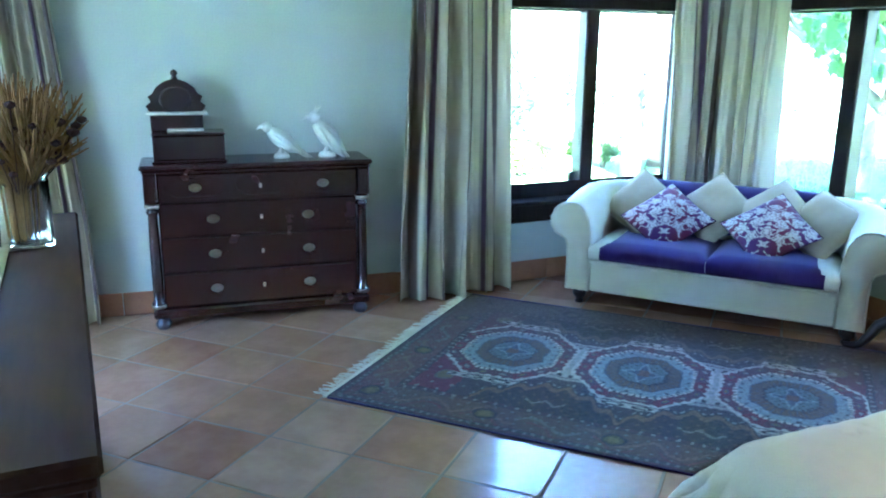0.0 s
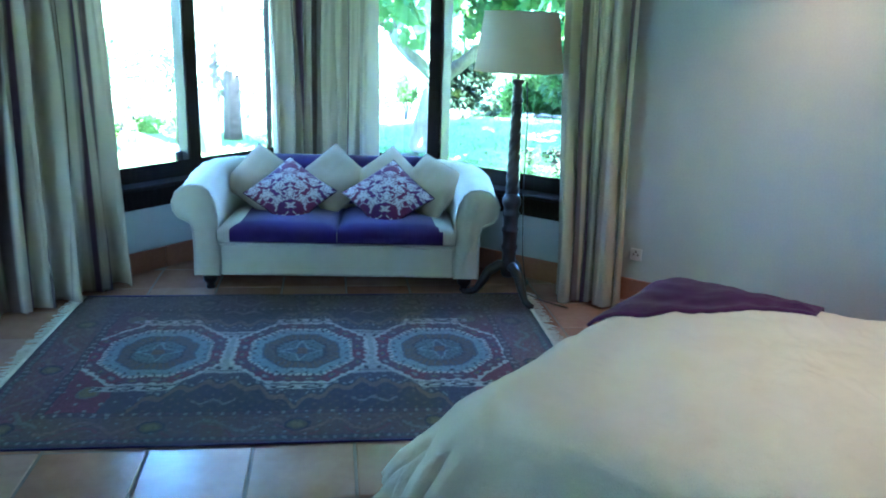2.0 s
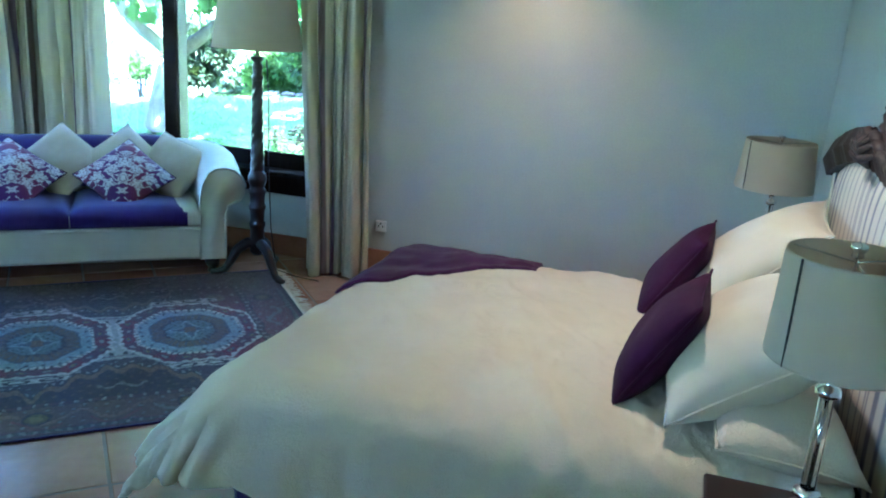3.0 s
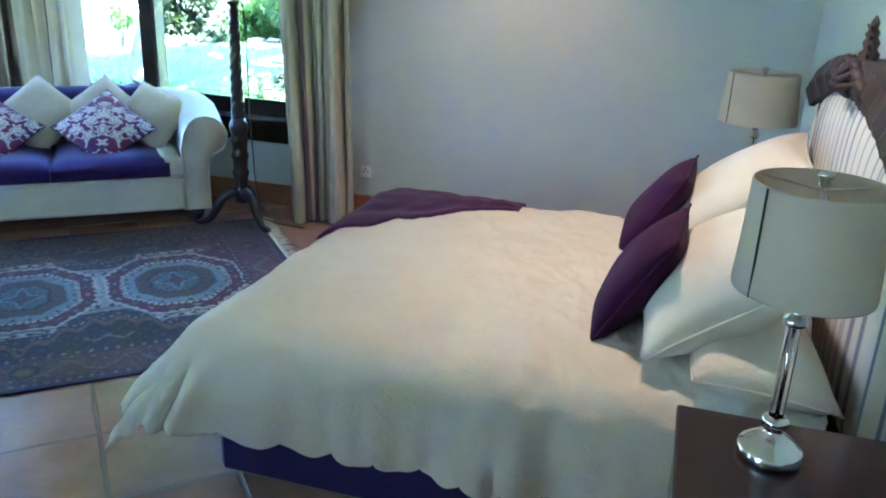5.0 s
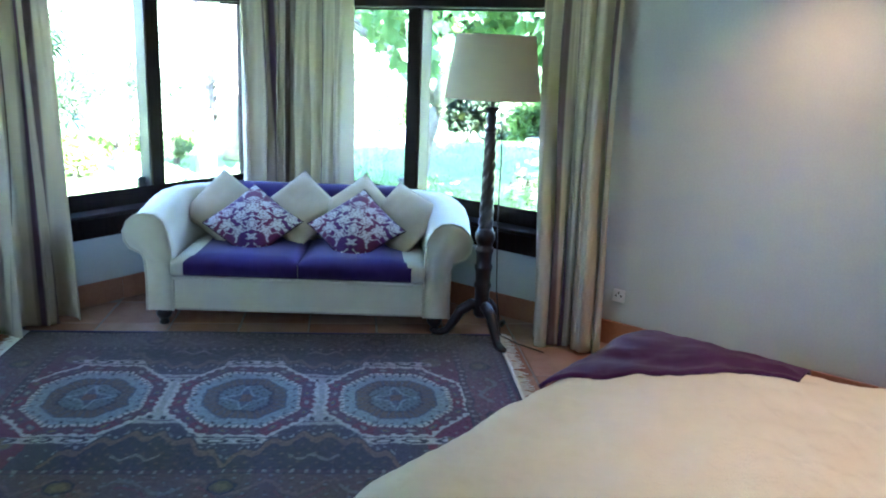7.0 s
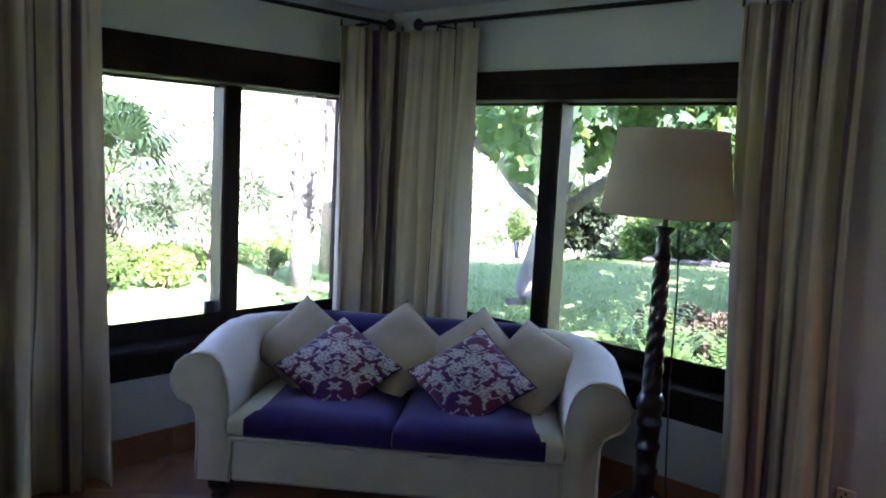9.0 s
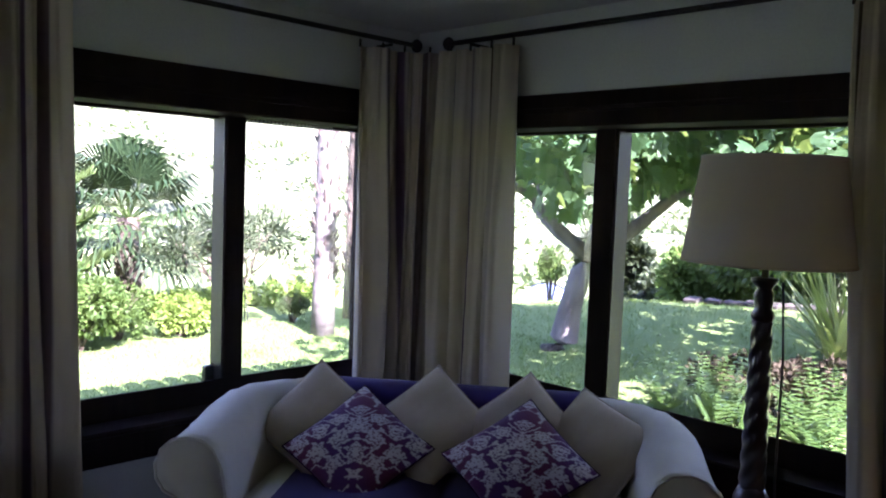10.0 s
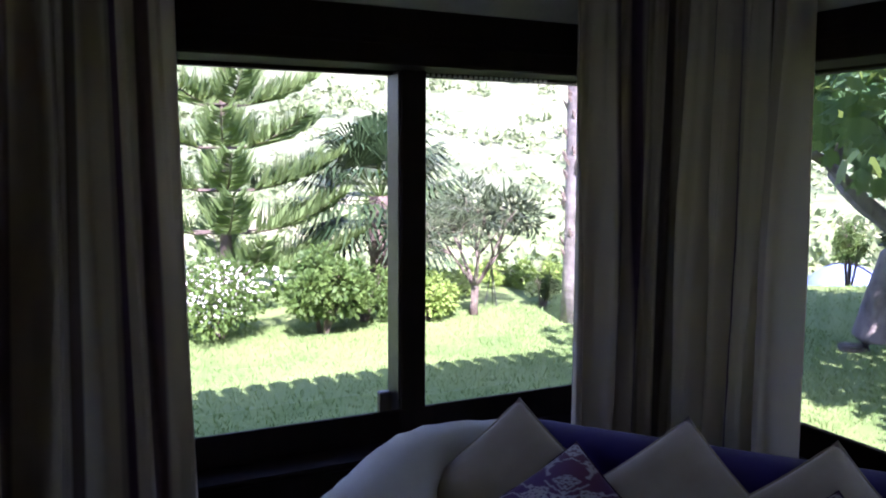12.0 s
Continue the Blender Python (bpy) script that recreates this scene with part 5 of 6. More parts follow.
# ---- sideboard with vase ----
SB = (1.44, 3.58, -5.12, -4.495, 1.0)
side = thing("sideboard", "long worn dark wooden sideboard", "sideboard")
x0, x1, y0, y1, h = SB
part("tabletop", boxes((x0, x1, y0, y1, h - 0.04, h), bevel=0.008), M["old_wood"], side)
part("moulding", boxes((x0 + 0.012, x1 - 0.012, y0 + 0.012, y1 - 0.012, h - 0.068, h - 0.041), bevel=0.008), M["old_wood"], side)
part("body", boxes((x0 + 0.04, x1 - 0.04, y0 + 0.03, y1 - 0.03, 0.10, h - 0.069), bevel=0.006), M["old_wood"], side)
for k in range(4):
    xa = x0 + 0.07 + k * (x1 - x0 - 0.14) / 4
    d = part("door", boxes((xa + 0.01, xa + (x1 - x0 - 0.14) / 4 - 0.01, y1 - 0.029, y1 - 0.016, 0.14, h - 0.10), bevel=0.005), M["old_wood"], side)
for x in (x0 + 0.09, x1 - 0.09):
    for y in (y0 + 0.08, y1 - 0.08):
        part("foot", lathe([(0.03, 0), (0.045, 0.03), (0.04, 0.07), (0.05, 0.10)], 14, at=(x, y, 0)), M["old_wood"], side, smooth=True)
run = thing("table_runner", "ivory cloth runner lying along the sideboard", "runner")
thick(part("runner_cloth", grid(60, 8, lambda u, v: (1.55 + 1.96 * u, -5.04 + 0.335 * v, h + 0.004 + 0.002 * math.sin(20 * u) * math.sin(6 * v))), M["runner"], run, smooth=True), 0.003, 1)
vase = thing("vase", "square clear glass vase with dried grasses on the sideboard", "vase", pose(1.98, -4.66, h + 0.006, 0, 0, 8))
bm = bmesh.new()
W, T, HV = 0.085, 0.006, 0.215
prof = [(W * 0.92, 0.0), (W, 0.004), (W, HV), (W - T, HV), (W - T, 0.014), (0.004, 0.012)]
rings = []
for r, z in prof:
    ring = []
    for k in range(32):
        a = 2 * math.pi * k / 32
        q = 1 / (abs(math.cos(a)) ** 6 + abs(math.sin(a)) ** 6) ** (1 / 6)
        ring.append(bm.verts.new((r * q * math.cos(a), r * q * math.sin(a), z)))
    rings.append(ring)
for a, b in zip(rings, rings[1:]):
    for k in range(32):
        bm.faces.new((a[k], a[(k + 1) % 32], b[(k + 1) % 32], b[k]))
bm.faces.new(list(reversed(rings[0])))
bm.faces.new(rings[-1])
part("glass_body", bm, M["vase_glass"], vase, smooth=True)
bunch = thing("dried_bouquet", "bunch of dried straw grasses and dark seed heads in the vase", "dried flowers", pose(1.98, -4.66, h + 0.02))
random.seed(77)
bm, bh = bmesh.new(), bmesh.new()
for k in range(420):
    a, r = random.uniform(0, 6.283), random.random() ** 0.6
    lx, ly = 0.235 * r * math.cos(a), 0.235 * r * math.sin(a)
    top = random.uniform(0.36, 0.57) - 0.08 * r
    bx, by = 0.05 * r * math.cos(a + 0.6), 0.05 * r * math.sin(a + 0.6)
    p1 = (bx * 1.3, by * 1.3, 0.20)
    tube(bm, [(bx, by, 0.0 if k % 7 == 0 else 0.17), p1, ((lx + p1[0]) / 2, (ly + p1[1]) / 2, 0.20 + (top - 0.20) * 0.55), (lx, ly, top)], [0.0016, 0.0016, 0.006, 0.002], 4)
    for q in range(3):
        f = 0.45 + 0.18 * q
        x, y, z = p1[0] + (lx - p1[0]) * f, p1[1] + (ly - p1[1]) * f, 0.2 + (top - 0.2) * f
        tube(bm, [(x, y, z), (x + random.uniform(-0.02, 0.02), y + random.uniform(-0.02, 0.02), z + random.uniform(0.02, 0.06))], [0.003, 0.001], 4)
for k in range(75):
    a, r = random.uniform(0, 6.283), random.uniform(0.3, 1)
    x, y, z = 0.22 * r * math.cos(a), 0.22 * r * math.sin(a), random.uniform(0.24, 0.30 + 0.16 * r)
    bmesh.ops.create_icosphere(bh, subdivisions=1, radius=random.uniform(0.012, 0.024), matrix=Matrix.Translation((x, y, z)) @ Matrix.Diagonal((1, 1, 0.7, 1)))
    tube(bh, [(x * 0.25, y * 0.25, 0.15), (x, y, z)], 0.0015, 4)
part("straw", bm, M["straw"], bunch)
part("seed_head", bh, M["seedhead"], bunch, "dark brown seed heads")

# ---- small fittings ----
sock = thing("wall_socket", "white plastic double socket on the wall", "socket", pose(2.79, -0.001, 0.305))
part("plate", boxes((-0.038, 0.038, -0.010, 0.0, -0.038, 0.038), bevel=0.004), M["plastic"], sock)
for x, z in ((-0.015, 0.0), (0.015, 0.0), (0.0, 0.018)):
    part("pin_hole", boxes((x - 0.004, x + 0.004, -0.0115, -0.0101, z - 0.006, z + 0.006), bevel=0), M["cord"], sock)
for x, y in ((3.75, -0.50), (4.45, -2.10)):
    down = thing("ceiling_downlight", "small round warm ceiling downlight", "ceiling light", pose(x, y, H_ROOM), "ceiling downlights")
    bm = bmesh.new()
    tube(bm, [(0.055 * math.cos(q), 0.055 * math.sin(q), -0.006) for q in (2 * math.pi * k / 28 for k in range(29))], 0.008, 8)
    part("trim_ring", bm, M["chrome"], down, smooth=True)

# ---- ground and hills ----
def ground_height(x, y):
    """Lawn round the house, a dip into the valley, then the far hillside."""
    d = math.hypot(x - 1.0, y + 1.0)
    z = G
    far = smoothstep(11, 30, d) * (0.25 + 0.75 * smoothstep(-0.5, 0.7, (y - x) / (abs(x) + abs(y) + 1)))
    z -= 3.4 * far
    a = math.atan2(y, x)
    ridge = 62 + 14 * math.sin(3 * a + 0.6) + 8 * math.sin(7 * a + 2)
    z += (ridge + 3) * smoothstep(60, 420, d) ** 1.05 + 3.0 * smoothstep(60, 160, d) * noise.noise((x * 0.02, y * 0.02, 0.3)) * 2
    z += 0.05 * noise.noise((x * 0.35, y * 0.35, 0.0)) * smoothstep(2.5, 8, d)
    # a low bank rises beside the fig tree
    z += 0.30 * smoothstep(5.2, 9.5, y) * smoothstep(-9, -2, x) * (1 - smoothstep(12, 22, d))
    return z


def ground_material():
    m, t, p = material("lawn_and_scrub")
    geo = t.nodes.new("ShaderNodeNewGeometry")
    ln = t.nodes.new("ShaderNodeVectorMath")
    ln.operation = "LENGTH"
    link(t, geo.outputs["Position"], ln.inputs[0])
    far = t.nodes.new("ShaderNodeMapRange")
    far.inputs[1].default_value, far.inputs[2].default_value = 13.0, 24.0
    link(t, ln.outputs["Value"], far.inputs[0])
    hill = t.nodes.new("ShaderNodeMapRange")
    hill.inputs[1].default_value, hill.inputs[2].default_value = 50.0, 110.0
    link(t, ln.outputs["Value"], hill.inputs[0])
    g1, g2 = noise_node(t, 0.8, 6, 0.7), noise_node(t, 45, 4, 0.7)
    lawn = mix(t, 0.45, ramp(t, g1.outputs[0], [(0.35, (0.065, 0.130, 0.033)), (0.65, (0.155, 0.215, 0.070))]).outputs[0], ramp(t, g2.outputs[0], [(0.3, (0.05, 0.095, 0.02)), (0.7, (0.21, 0.265, 0.095))]).outputs[0])
    f1 = noise_node(t, 0.12, 5, 0.65)
    field = ramp(t, f1.outputs[0], [(0.40, (0.08, 0.13, 0.045)), (0.52, (0.18, 0.22, 0.085)), (0.66, (0.36, 0.33, 0.20))])
    h1, h2 = noise_node(t, 0.035, 7, 0.7), noise_node(t, 0.22, 5, 0.7)
    scrub = mix(t, 0.5, ramp(t, h1.outputs[0], [(0.38, (0.05, 0.08, 0.035)), (0.52, (0.10, 0.13, 0.06)), (0.68, (0.20, 0.20, 0.135))]).outputs[0], ramp(t, h2.outputs[0], [(0.40, (0.06, 0.09, 0.04)), (0.62, (0.18, 0.185, 0.12))]).outputs[0])
    col = mix(t, far.outputs[0], lawn, field.outputs[0])
    col = mix(t, hill.outputs[0], col, scrub)
    link(t, col, p.inputs["Base Color"])
    p.inputs["Roughness"].default_value = 0.95
    p.inputs["Specular IOR Level"].default_value = 0.1
    bump(t, p, [g2.outputs[0]], 0.6, 0.03)
    return m


M["ground"] = ground_material()
bm = bmesh.new()
radii = [0.0] + [0.8 * 1.092 ** k for k in range(92)]
SEG = 144
prev = None
for k, r in enumerate(radii):
    if k == 0:
        ring = [bm.verts.new((1.0, -1.0, G))]
    else:
        ring = []
        for i in range(SEG):
            a = 2 * math.pi * i / SEG
            x, y = 1.0 + r * math.cos(a), -1.0 + r * math.sin(a)
            ring.append(bm.verts.new((x, y, ground_height(x, y))))
    if prev is not None:
        for i in range(SEG):
            if len(prev) == 1:
                bm.faces.new((prev[0], ring[i], ring[(i + 1) % SEG]))
            else:
                bm.faces.new((prev[i], ring[i], ring[(i + 1) % SEG], prev[(i + 1) % SEG]))
    prev = ring
ground = finish("ground", bm, M["ground"], smooth=True)
tagged(ground, "sunlit lawn running out to a valley and dry scrub hills", "lawn", kind="structure")

# ---- garden ----
def leaf_material(name, a, b, translucent=0.3, rough=0.5):
    m, t, p = material(name)
    geo = t.nodes.new("ShaderNodeNewGeometry")
    n = noise_node(t, 1.6, 4)
    col = mix(t, 0.5, ramp(t, geo.outputs["Random Per Island"], [(0.0, a), (1.0, b)]).outputs[0], ramp(t, n.outputs[0], [(0.35, a), (0.65, b)]).outputs[0])
    link(t, col, p.inputs["Base Color"])
    p.inputs["Roughness"].default_value = rough
    p.inputs["Specular IOR Level"].default_value = 0.15
    tr = t.nodes.new("ShaderNodeBsdfTranslucent")
    link(t, mix(t, 0.6, col, (0.25, 0.36, 0.06)), tr.inputs[0])
    ms = t.nodes.new("ShaderNodeMixShader")
    ms.inputs[0].default_value = translucent
    link(t, p.outputs[0], ms.inputs[1])
    link(t, tr.outputs[0], ms.inputs[2])
    link(t, ms.outputs[0], t.nodes["Material Output"].inputs[0])
    return m


M["fig_leaf"] = leaf_material("fig_leaves", (0.026, 0.070, 0.030), (0.080, 0.150, 0.062), 0.38)
M["grey_leaf"] = leaf_material("grey_green_leaves", (0.012, 0.022, 0.011), (0.036, 0.052, 0.024), 0.08)
M["bush_leaf"] = leaf_material("bush_leaves", (0.022, 0.055, 0.014), (0.10, 0.165, 0.038))
M["lime_leaf"] = leaf_material("lime_green_leaves", (0.09, 0.16, 0.025), (0.20, 0.29, 0.06))
M["dark_leaf"] = leaf_material("dark_leaves", (0.022, 0.045, 0.018), (0.055, 0.085, 0.032))
M["pine_leaf"] = leaf_material("pine_needles", (0.06, 0.11, 0.035), (0.17, 0.25, 0.085), 0.4)
M["palm_leaf"] = leaf_material("palm_fans", (0.008, 0.022, 0.009), (0.026, 0.048, 0.016), 0.04)
M["flax_leaf"] = leaf_material("flax_blades", (0.13, 0.19, 0.05), (0.36, 0.40, 0.16), 0.25)
M["fern_leaf"] = leaf_material("fern_fronds", (0.028, 0.070, 0.017), (0.080, 0.145, 0.036), 0.3)
M["red_leaf"] = leaf_material("dark_red_leaves", (0.034, 0.029, 0.018), (0.072, 0.058, 0.036), 0.05, 0.95)
M["flower"] = leaf_material("white_flowers", (0.50, 0.50, 0.45), (0.78, 0.77, 0.72), 0.2)
M["pink_flower"] = leaf_material("pink_flowers", (0.36, 0.20, 0.18), (0.55, 0.40, 0.36), 0.2)
M["grass"] = leaf_material("grass_blades", (0.055, 0.12, 0.03), (0.15, 0.22, 0.07), 0.25)
M["bark"] = plain("pale_bark", (0.06, 0.053, 0.044), (0.20, 0.185, 0.155), 5, 30, 0.9, 0.7, 0.02, stretch=(1, 1, 0.5))
M["palm_bark"] = plain("palm_bark", (0.05, 0.038, 0.028), (0.14, 0.108, 0.082), 7, 40, 0.95, 0.8, 0.02, stretch=(1, 1, 2.5))
M["smooth_palm"] = plain("smooth_palm_bark", (0.050, 0.043, 0.036), (0.18, 0.165, 0.145), 5, 26, 0.9, 0.6, 0.02, stretch=(1, 1, 2.0))
M["stone"] = plain("garden_stone", (0.03, 0.027, 0.022), (0.06, 0.054, 0.044), 3, 30, 0.9, 0.6, 0.02, spread=0.2)
M["tent"] = plain("pale_tent_cloth", (0.10, 0.15, 0.26), (0.15, 0.21, 0.33), 2, 40, 0.7, 0.2, 0.01)


def leaf(verts, faces, p, d, up, l, w, bend=0.15):
    """A pointed leaf of five points from p along d."""
    side = d.cross(up)
    if side.length < 1e-4:
        side = d.cross(Vector((1, 0, 0)))
    side.normalize()
    n = side.cross(d).normalized()
    b = len(verts)
    verts.extend((p, p + d * l * 0.45 + side * w / 2 + n * bend * l * 0.5, p + d * l - n * bend * l * 0.4, p + d * l * 0.45 - side * w / 2 + n * bend * l * 0.5))
    faces.append((b, b + 1, b + 2, b + 3))


def leaf_mesh(name, verts, faces, mat, parent, label=""):
    me = bpy.data.meshes.new(name)
    me.from_pydata([tuple(v) for v in verts], [], faces)
    me.materials.append(mat)
    ob = new(name, me)
    ob.parent = parent
    if label:
        ob["label"] = label
    return ob


def rand_dir(rnd, flat=1.0):
    a, z = rnd.uniform(0, 6.2832), rnd.uniform(-1, 1) * flat
    r = math.sqrt(max(0.0, 1 - z * z))
    return Vector((r * math.cos(a), r * math.sin(a), z))


def lobed_leaf(verts, faces, p, d, up, l, w, bend=0.15):
    """A broad hand-shaped leaf in two halves folded along its rib."""
    side = d.cross(up)
    if side.length < 1e-4:
        side = d.cross(Vector((1, 0, 0)))
    side.normalize()
    n = side.cross(d).normalized()
    b = len(verts)
    verts.extend((p, p + d * l * 0.55 + n * bend * l * 0.15, p + d * l - n * bend * l * 0.5))
    for s in (1, -1):
        k = len(verts)
        for a, r in ((0.10, 0.30), (0.42, 0.56), (0.46, 0.30), (0.80, 0.42), (0.74, 0.17)):
            verts.append(p + d * l * a + side * s * w * r + n * bend * l * (0.5 * r - 0.25 * a))
        faces.extend(((b, k, k + 1, k + 2, b + 1), (b + 1, k + 2, k + 3, k + 4, b + 2)) if s > 0 else ((b + 1, k + 2, k + 1, k, b), (b + 2, k + 4, k + 3, k + 2, b + 1)))


def clump_crown(rnd, clumps, per, size, l, w, droop=0.2, make=None):
    """Leaves in clumps: each clump is a centre and a radius."""
    verts, faces = [], []
    for c, r in clumps:
        c = Vector(c)
        for _ in range(per):
            d = rand_dir(rnd)
            p = c + d * r * rnd.uniform(0.45, 1.0) ** 0.6 * size
            out = (d + rand_dir(rnd) * 0.7 + Vector((0, 0, -droop))).normalized()
            (make or leaf)(verts, faces, p, out, rand_dir(rnd), l * rnd.uniform(0.6, 1.2), w * rnd.uniform(0.7, 1.2))
    return verts, faces


def shrub(name, x, y, rx, ry, h, mat, label, n=2200, l=0.07, w=0.035, seed=1, flowers=None, category="shrub", group=""):
    rnd = random.Random(seed)
    z0 = ground_height(x, y)
    root = thing(name, label, category, pose(x, y, z0), group)
    bm = bmesh.new()
    for k in range(9):
        a = rnd.uniform(0, 6.28)
        r = rnd.uniform(0.3, 0.8)
        tube(bm, [(0.04 * math.cos(a), 0.04 * math.sin(a), -0.03), (rx * r * 0.5 * math.cos(a), ry * r * 0.5 * math.sin(a), h * 0.4), (rx * r * math.cos(a + 0.3), ry * r * math.sin(a + 0.3), h * 0.8)], [0.018, 0.012, 0.004], 5)
    part("stems", bm, M["palm_bark"], root)
    clumps = []
    for k in range(26):
        d = rand_dir(rnd)
        q = rnd.uniform(0.35, 0.85)
        clumps.append(((d.x * rx * q, d.y * ry * q, h * (0.50 + 0.38 * d.z * q + 0.05)), min(rx, ry, h) * rnd.uniform(0.22, 0.40)))
    v, f = clump_crown(rnd, clumps, n // 26, 1.0, l, w)
    leaf_mesh("crown", v, f, mat, root)
    if flowers:
        v, f = [], []
        for _ in range(n // 5):
            c, r = rnd.choice(clumps)
            d = rand_dir(rnd)
            d.z = abs(d.z)
            leaf(v, f, Vector(c) + d * r * 1.02, rand_dir(rnd), d, 0.040, 0.036)
        leaf_mesh("blossom", v, f, flowers, root)
    return root


def tree_limbs(bm, rnd, base, direction, length, radius, depth, tips, spread=0.7):
    """A limb that bends, tapers and forks."""
    p, d = Vector(base), Vector(direction).normalized()
    pts, rad = [p.copy()], [radius]
    for k in range(4):
        d = (d + rand_dir(rnd) * 0.14 + Vector((0, 0, 0.05))).normalized()
        p = p + d * length / 4
        pts.append(p.copy())
        rad.append(radius * (1 - 0.11 * (k + 1)))
    tube(bm, pts, rad, 8)
    if depth == 0:
        tips.append(p)
        return
    for k in range(rnd.choice((2, 3))):
        q = (d + rand_dir(rnd, 0.6) * spread).normalized()
        tree_limbs(bm, rnd, p - d * 0.01, q, length * rnd.uniform(0.62, 0.82), radius * 0.56, depth - 1, tips, spread)


# fig tree with a pale trunk
FX, FY = -3.07, 5.66
rnd = random.Random(4)
fig = thing("fig_tree", "spreading fig tree with a pale trunk on the lawn", "tree", pose(FX, FY, ground_height(FX, FY)))
bm = bmesh.new()
tube(bm, [(-0.10, -0.02, -0.05), (-0.02, 0, 0.15), (0.05, 0.02, 0.6), (0.16, 0.06, 1.05), (0.26, 0.10, 1.30)], [0.25, 0.185, 0.145, 0.14, 0.135], 14)
tips = []
for dx, dy, dz, ln, r in ((-0.9, -0.10, 0.62, 1.15, 0.105), (-0.35, -0.75, 0.75, 1.2, 0.095), (0.85, 0.45, 0.55, 1.35, 0.115), (0.65, -0.75, 0.70, 1.35, 0.10), (0.1, 0.7, 0.8, 1.2, 0.08), (0.2, 0.0, 1.0, 1.0, 0.08)):
    tree_limbs(bm, rnd, (0.24, 0.09, 1.25), (dx, dy, dz), ln, r, 2, tips)
part("trunk", bm, M["bark"], fig, smooth=True)
clumps = [((t.x + rnd.uniform(-0.3, 0.3), t.y + rnd.uniform(-0.3, 0.3), t.z + rnd.uniform(-0.45, 0.25)), rnd.uniform(0.35, 0.6)) for t in tips for _ in range(2)]
for k in range(150):       # the wide crown, heaviest towards the house and the sun
    a = rnd.uniform(-1.25, 1.2)
    r = rnd.uniform(0.8, 5.6)
    clumps.append(((0.3 + r * math.cos(a), 0.1 + r * math.sin(a) * 0.8, rnd.uniform(2.25, 4.0)), rnd.uniform(0.32, 0.58)))
v, f = clump_crown(rnd, clumps, 95, 1.0, 0.19, 0.16, 0.5, lobed_leaf)
leaf_mesh("crown", v, f, M["fig_leaf"], fig)


def fan_palm(x, y, trunk_h, r, lean, fans, reach, label, seed, bark):
    rnd = random.Random(seed)
    root = thing("fan_palm", label, "palm tree", pose(x, y, ground_height(x, y)), "palms")
    bm = bmesh.new()
    pts = [(lean * (k / 10) ** 2, 0, -0.05 + (trunk_h + 0.05) * k / 10) for k in range(11)]
    tube(bm, pts, [r * (1.15 if k == 0 else 1 + 0.05 * math.sin(k * 2.1)) for k in range(11)], 14)
    part("trunk", bm, bark, root, smooth=True)
    bm = bmesh.new()
    n = int(trunk_h * 34)
    for k in range(n):
        a, z = rnd.uniform(0, 6.28), trunk_h * (0.12 + 0.86 * k / n)
        lx = lean * (z / trunk_h) ** 2
        tube(bm, [(lx + r * 0.9 * math.cos(a), r * 0.9 * math.sin(a), z), (lx + r * 1.35 * math.cos(a), r * 1.35 * math.sin(a), z + 0.10)], [0.03, 0.008], 4)
    part("leaf_scars", bm, M["palm_bark"], root)
    verts, faces = [], []
    stalks = bmesh.new()
    for k in range(fans):
        a = k * 2.399 + rnd.uniform(-0.2, 0.2)
        e = math.pi / 2 - 2.25 * (k + 0.5) / fans + rnd.uniform(-0.1, 0.1)
        d = Vector((math.cos(e) * math.cos(a), math.cos(e) * math.sin(a), math.sin(e)))
        p0 = Vector((lean, 0, trunk_h - 0.05))
        p1 = p0 + d * reach * 0.55 + Vector((0, 0, -0.05))
        tube(stalks, [p0, p1], [0.012, 0.007], 4)
        side = d.cross(Vector((0, 0, 1))).normalized()
        n_ = side.cross(d).normalized()
        for q in range(21):
            b = radians(-105 + 10.5 * q)
            dd = (d * math.cos(b) + side * math.sin(b) + n_ * 0.10).normalized()
            ll = reach * 0.60 * (0.72 + 0.28 * math.cos(b)) * rnd.uniform(0.9, 1.05)
            base = len(verts)
            w = n_.cross(dd).normalized() * 0.025
            tip = p1 + dd * ll + Vector((0, 0, -0.34 * ll - 0.04))
            mid = p1 + dd * ll * 0.6
            verts.extend((p1, mid + w, tip, mid - w))
            faces.append((base, base + 1, base + 2, base + 3))
    part("leaf_stalks", stalks, M["bush_leaf"], root)
    leaf_mesh("fan_leaves", verts, faces, M["palm_leaf"], root)
    return root


fan_palm(-8.95, 2.42, 1.46, 0.17, -0.05, 46, 1.50, "fan palm with a shaggy trunk beyond the lawn", 3, M["palm_bark"])
fan_palm(-5.75, 3.72, 6.4, 0.15, 0.15, 46, 2.2, "tall palm with a smooth pale trunk on the lawn", 8, M["smooth_palm"])
fan_palm(-6.75, 5.05, 6.0, 0.15, 0.10, 40, 2.0, "tall palm with a rough scarred trunk", 12, M["palm_bark"])

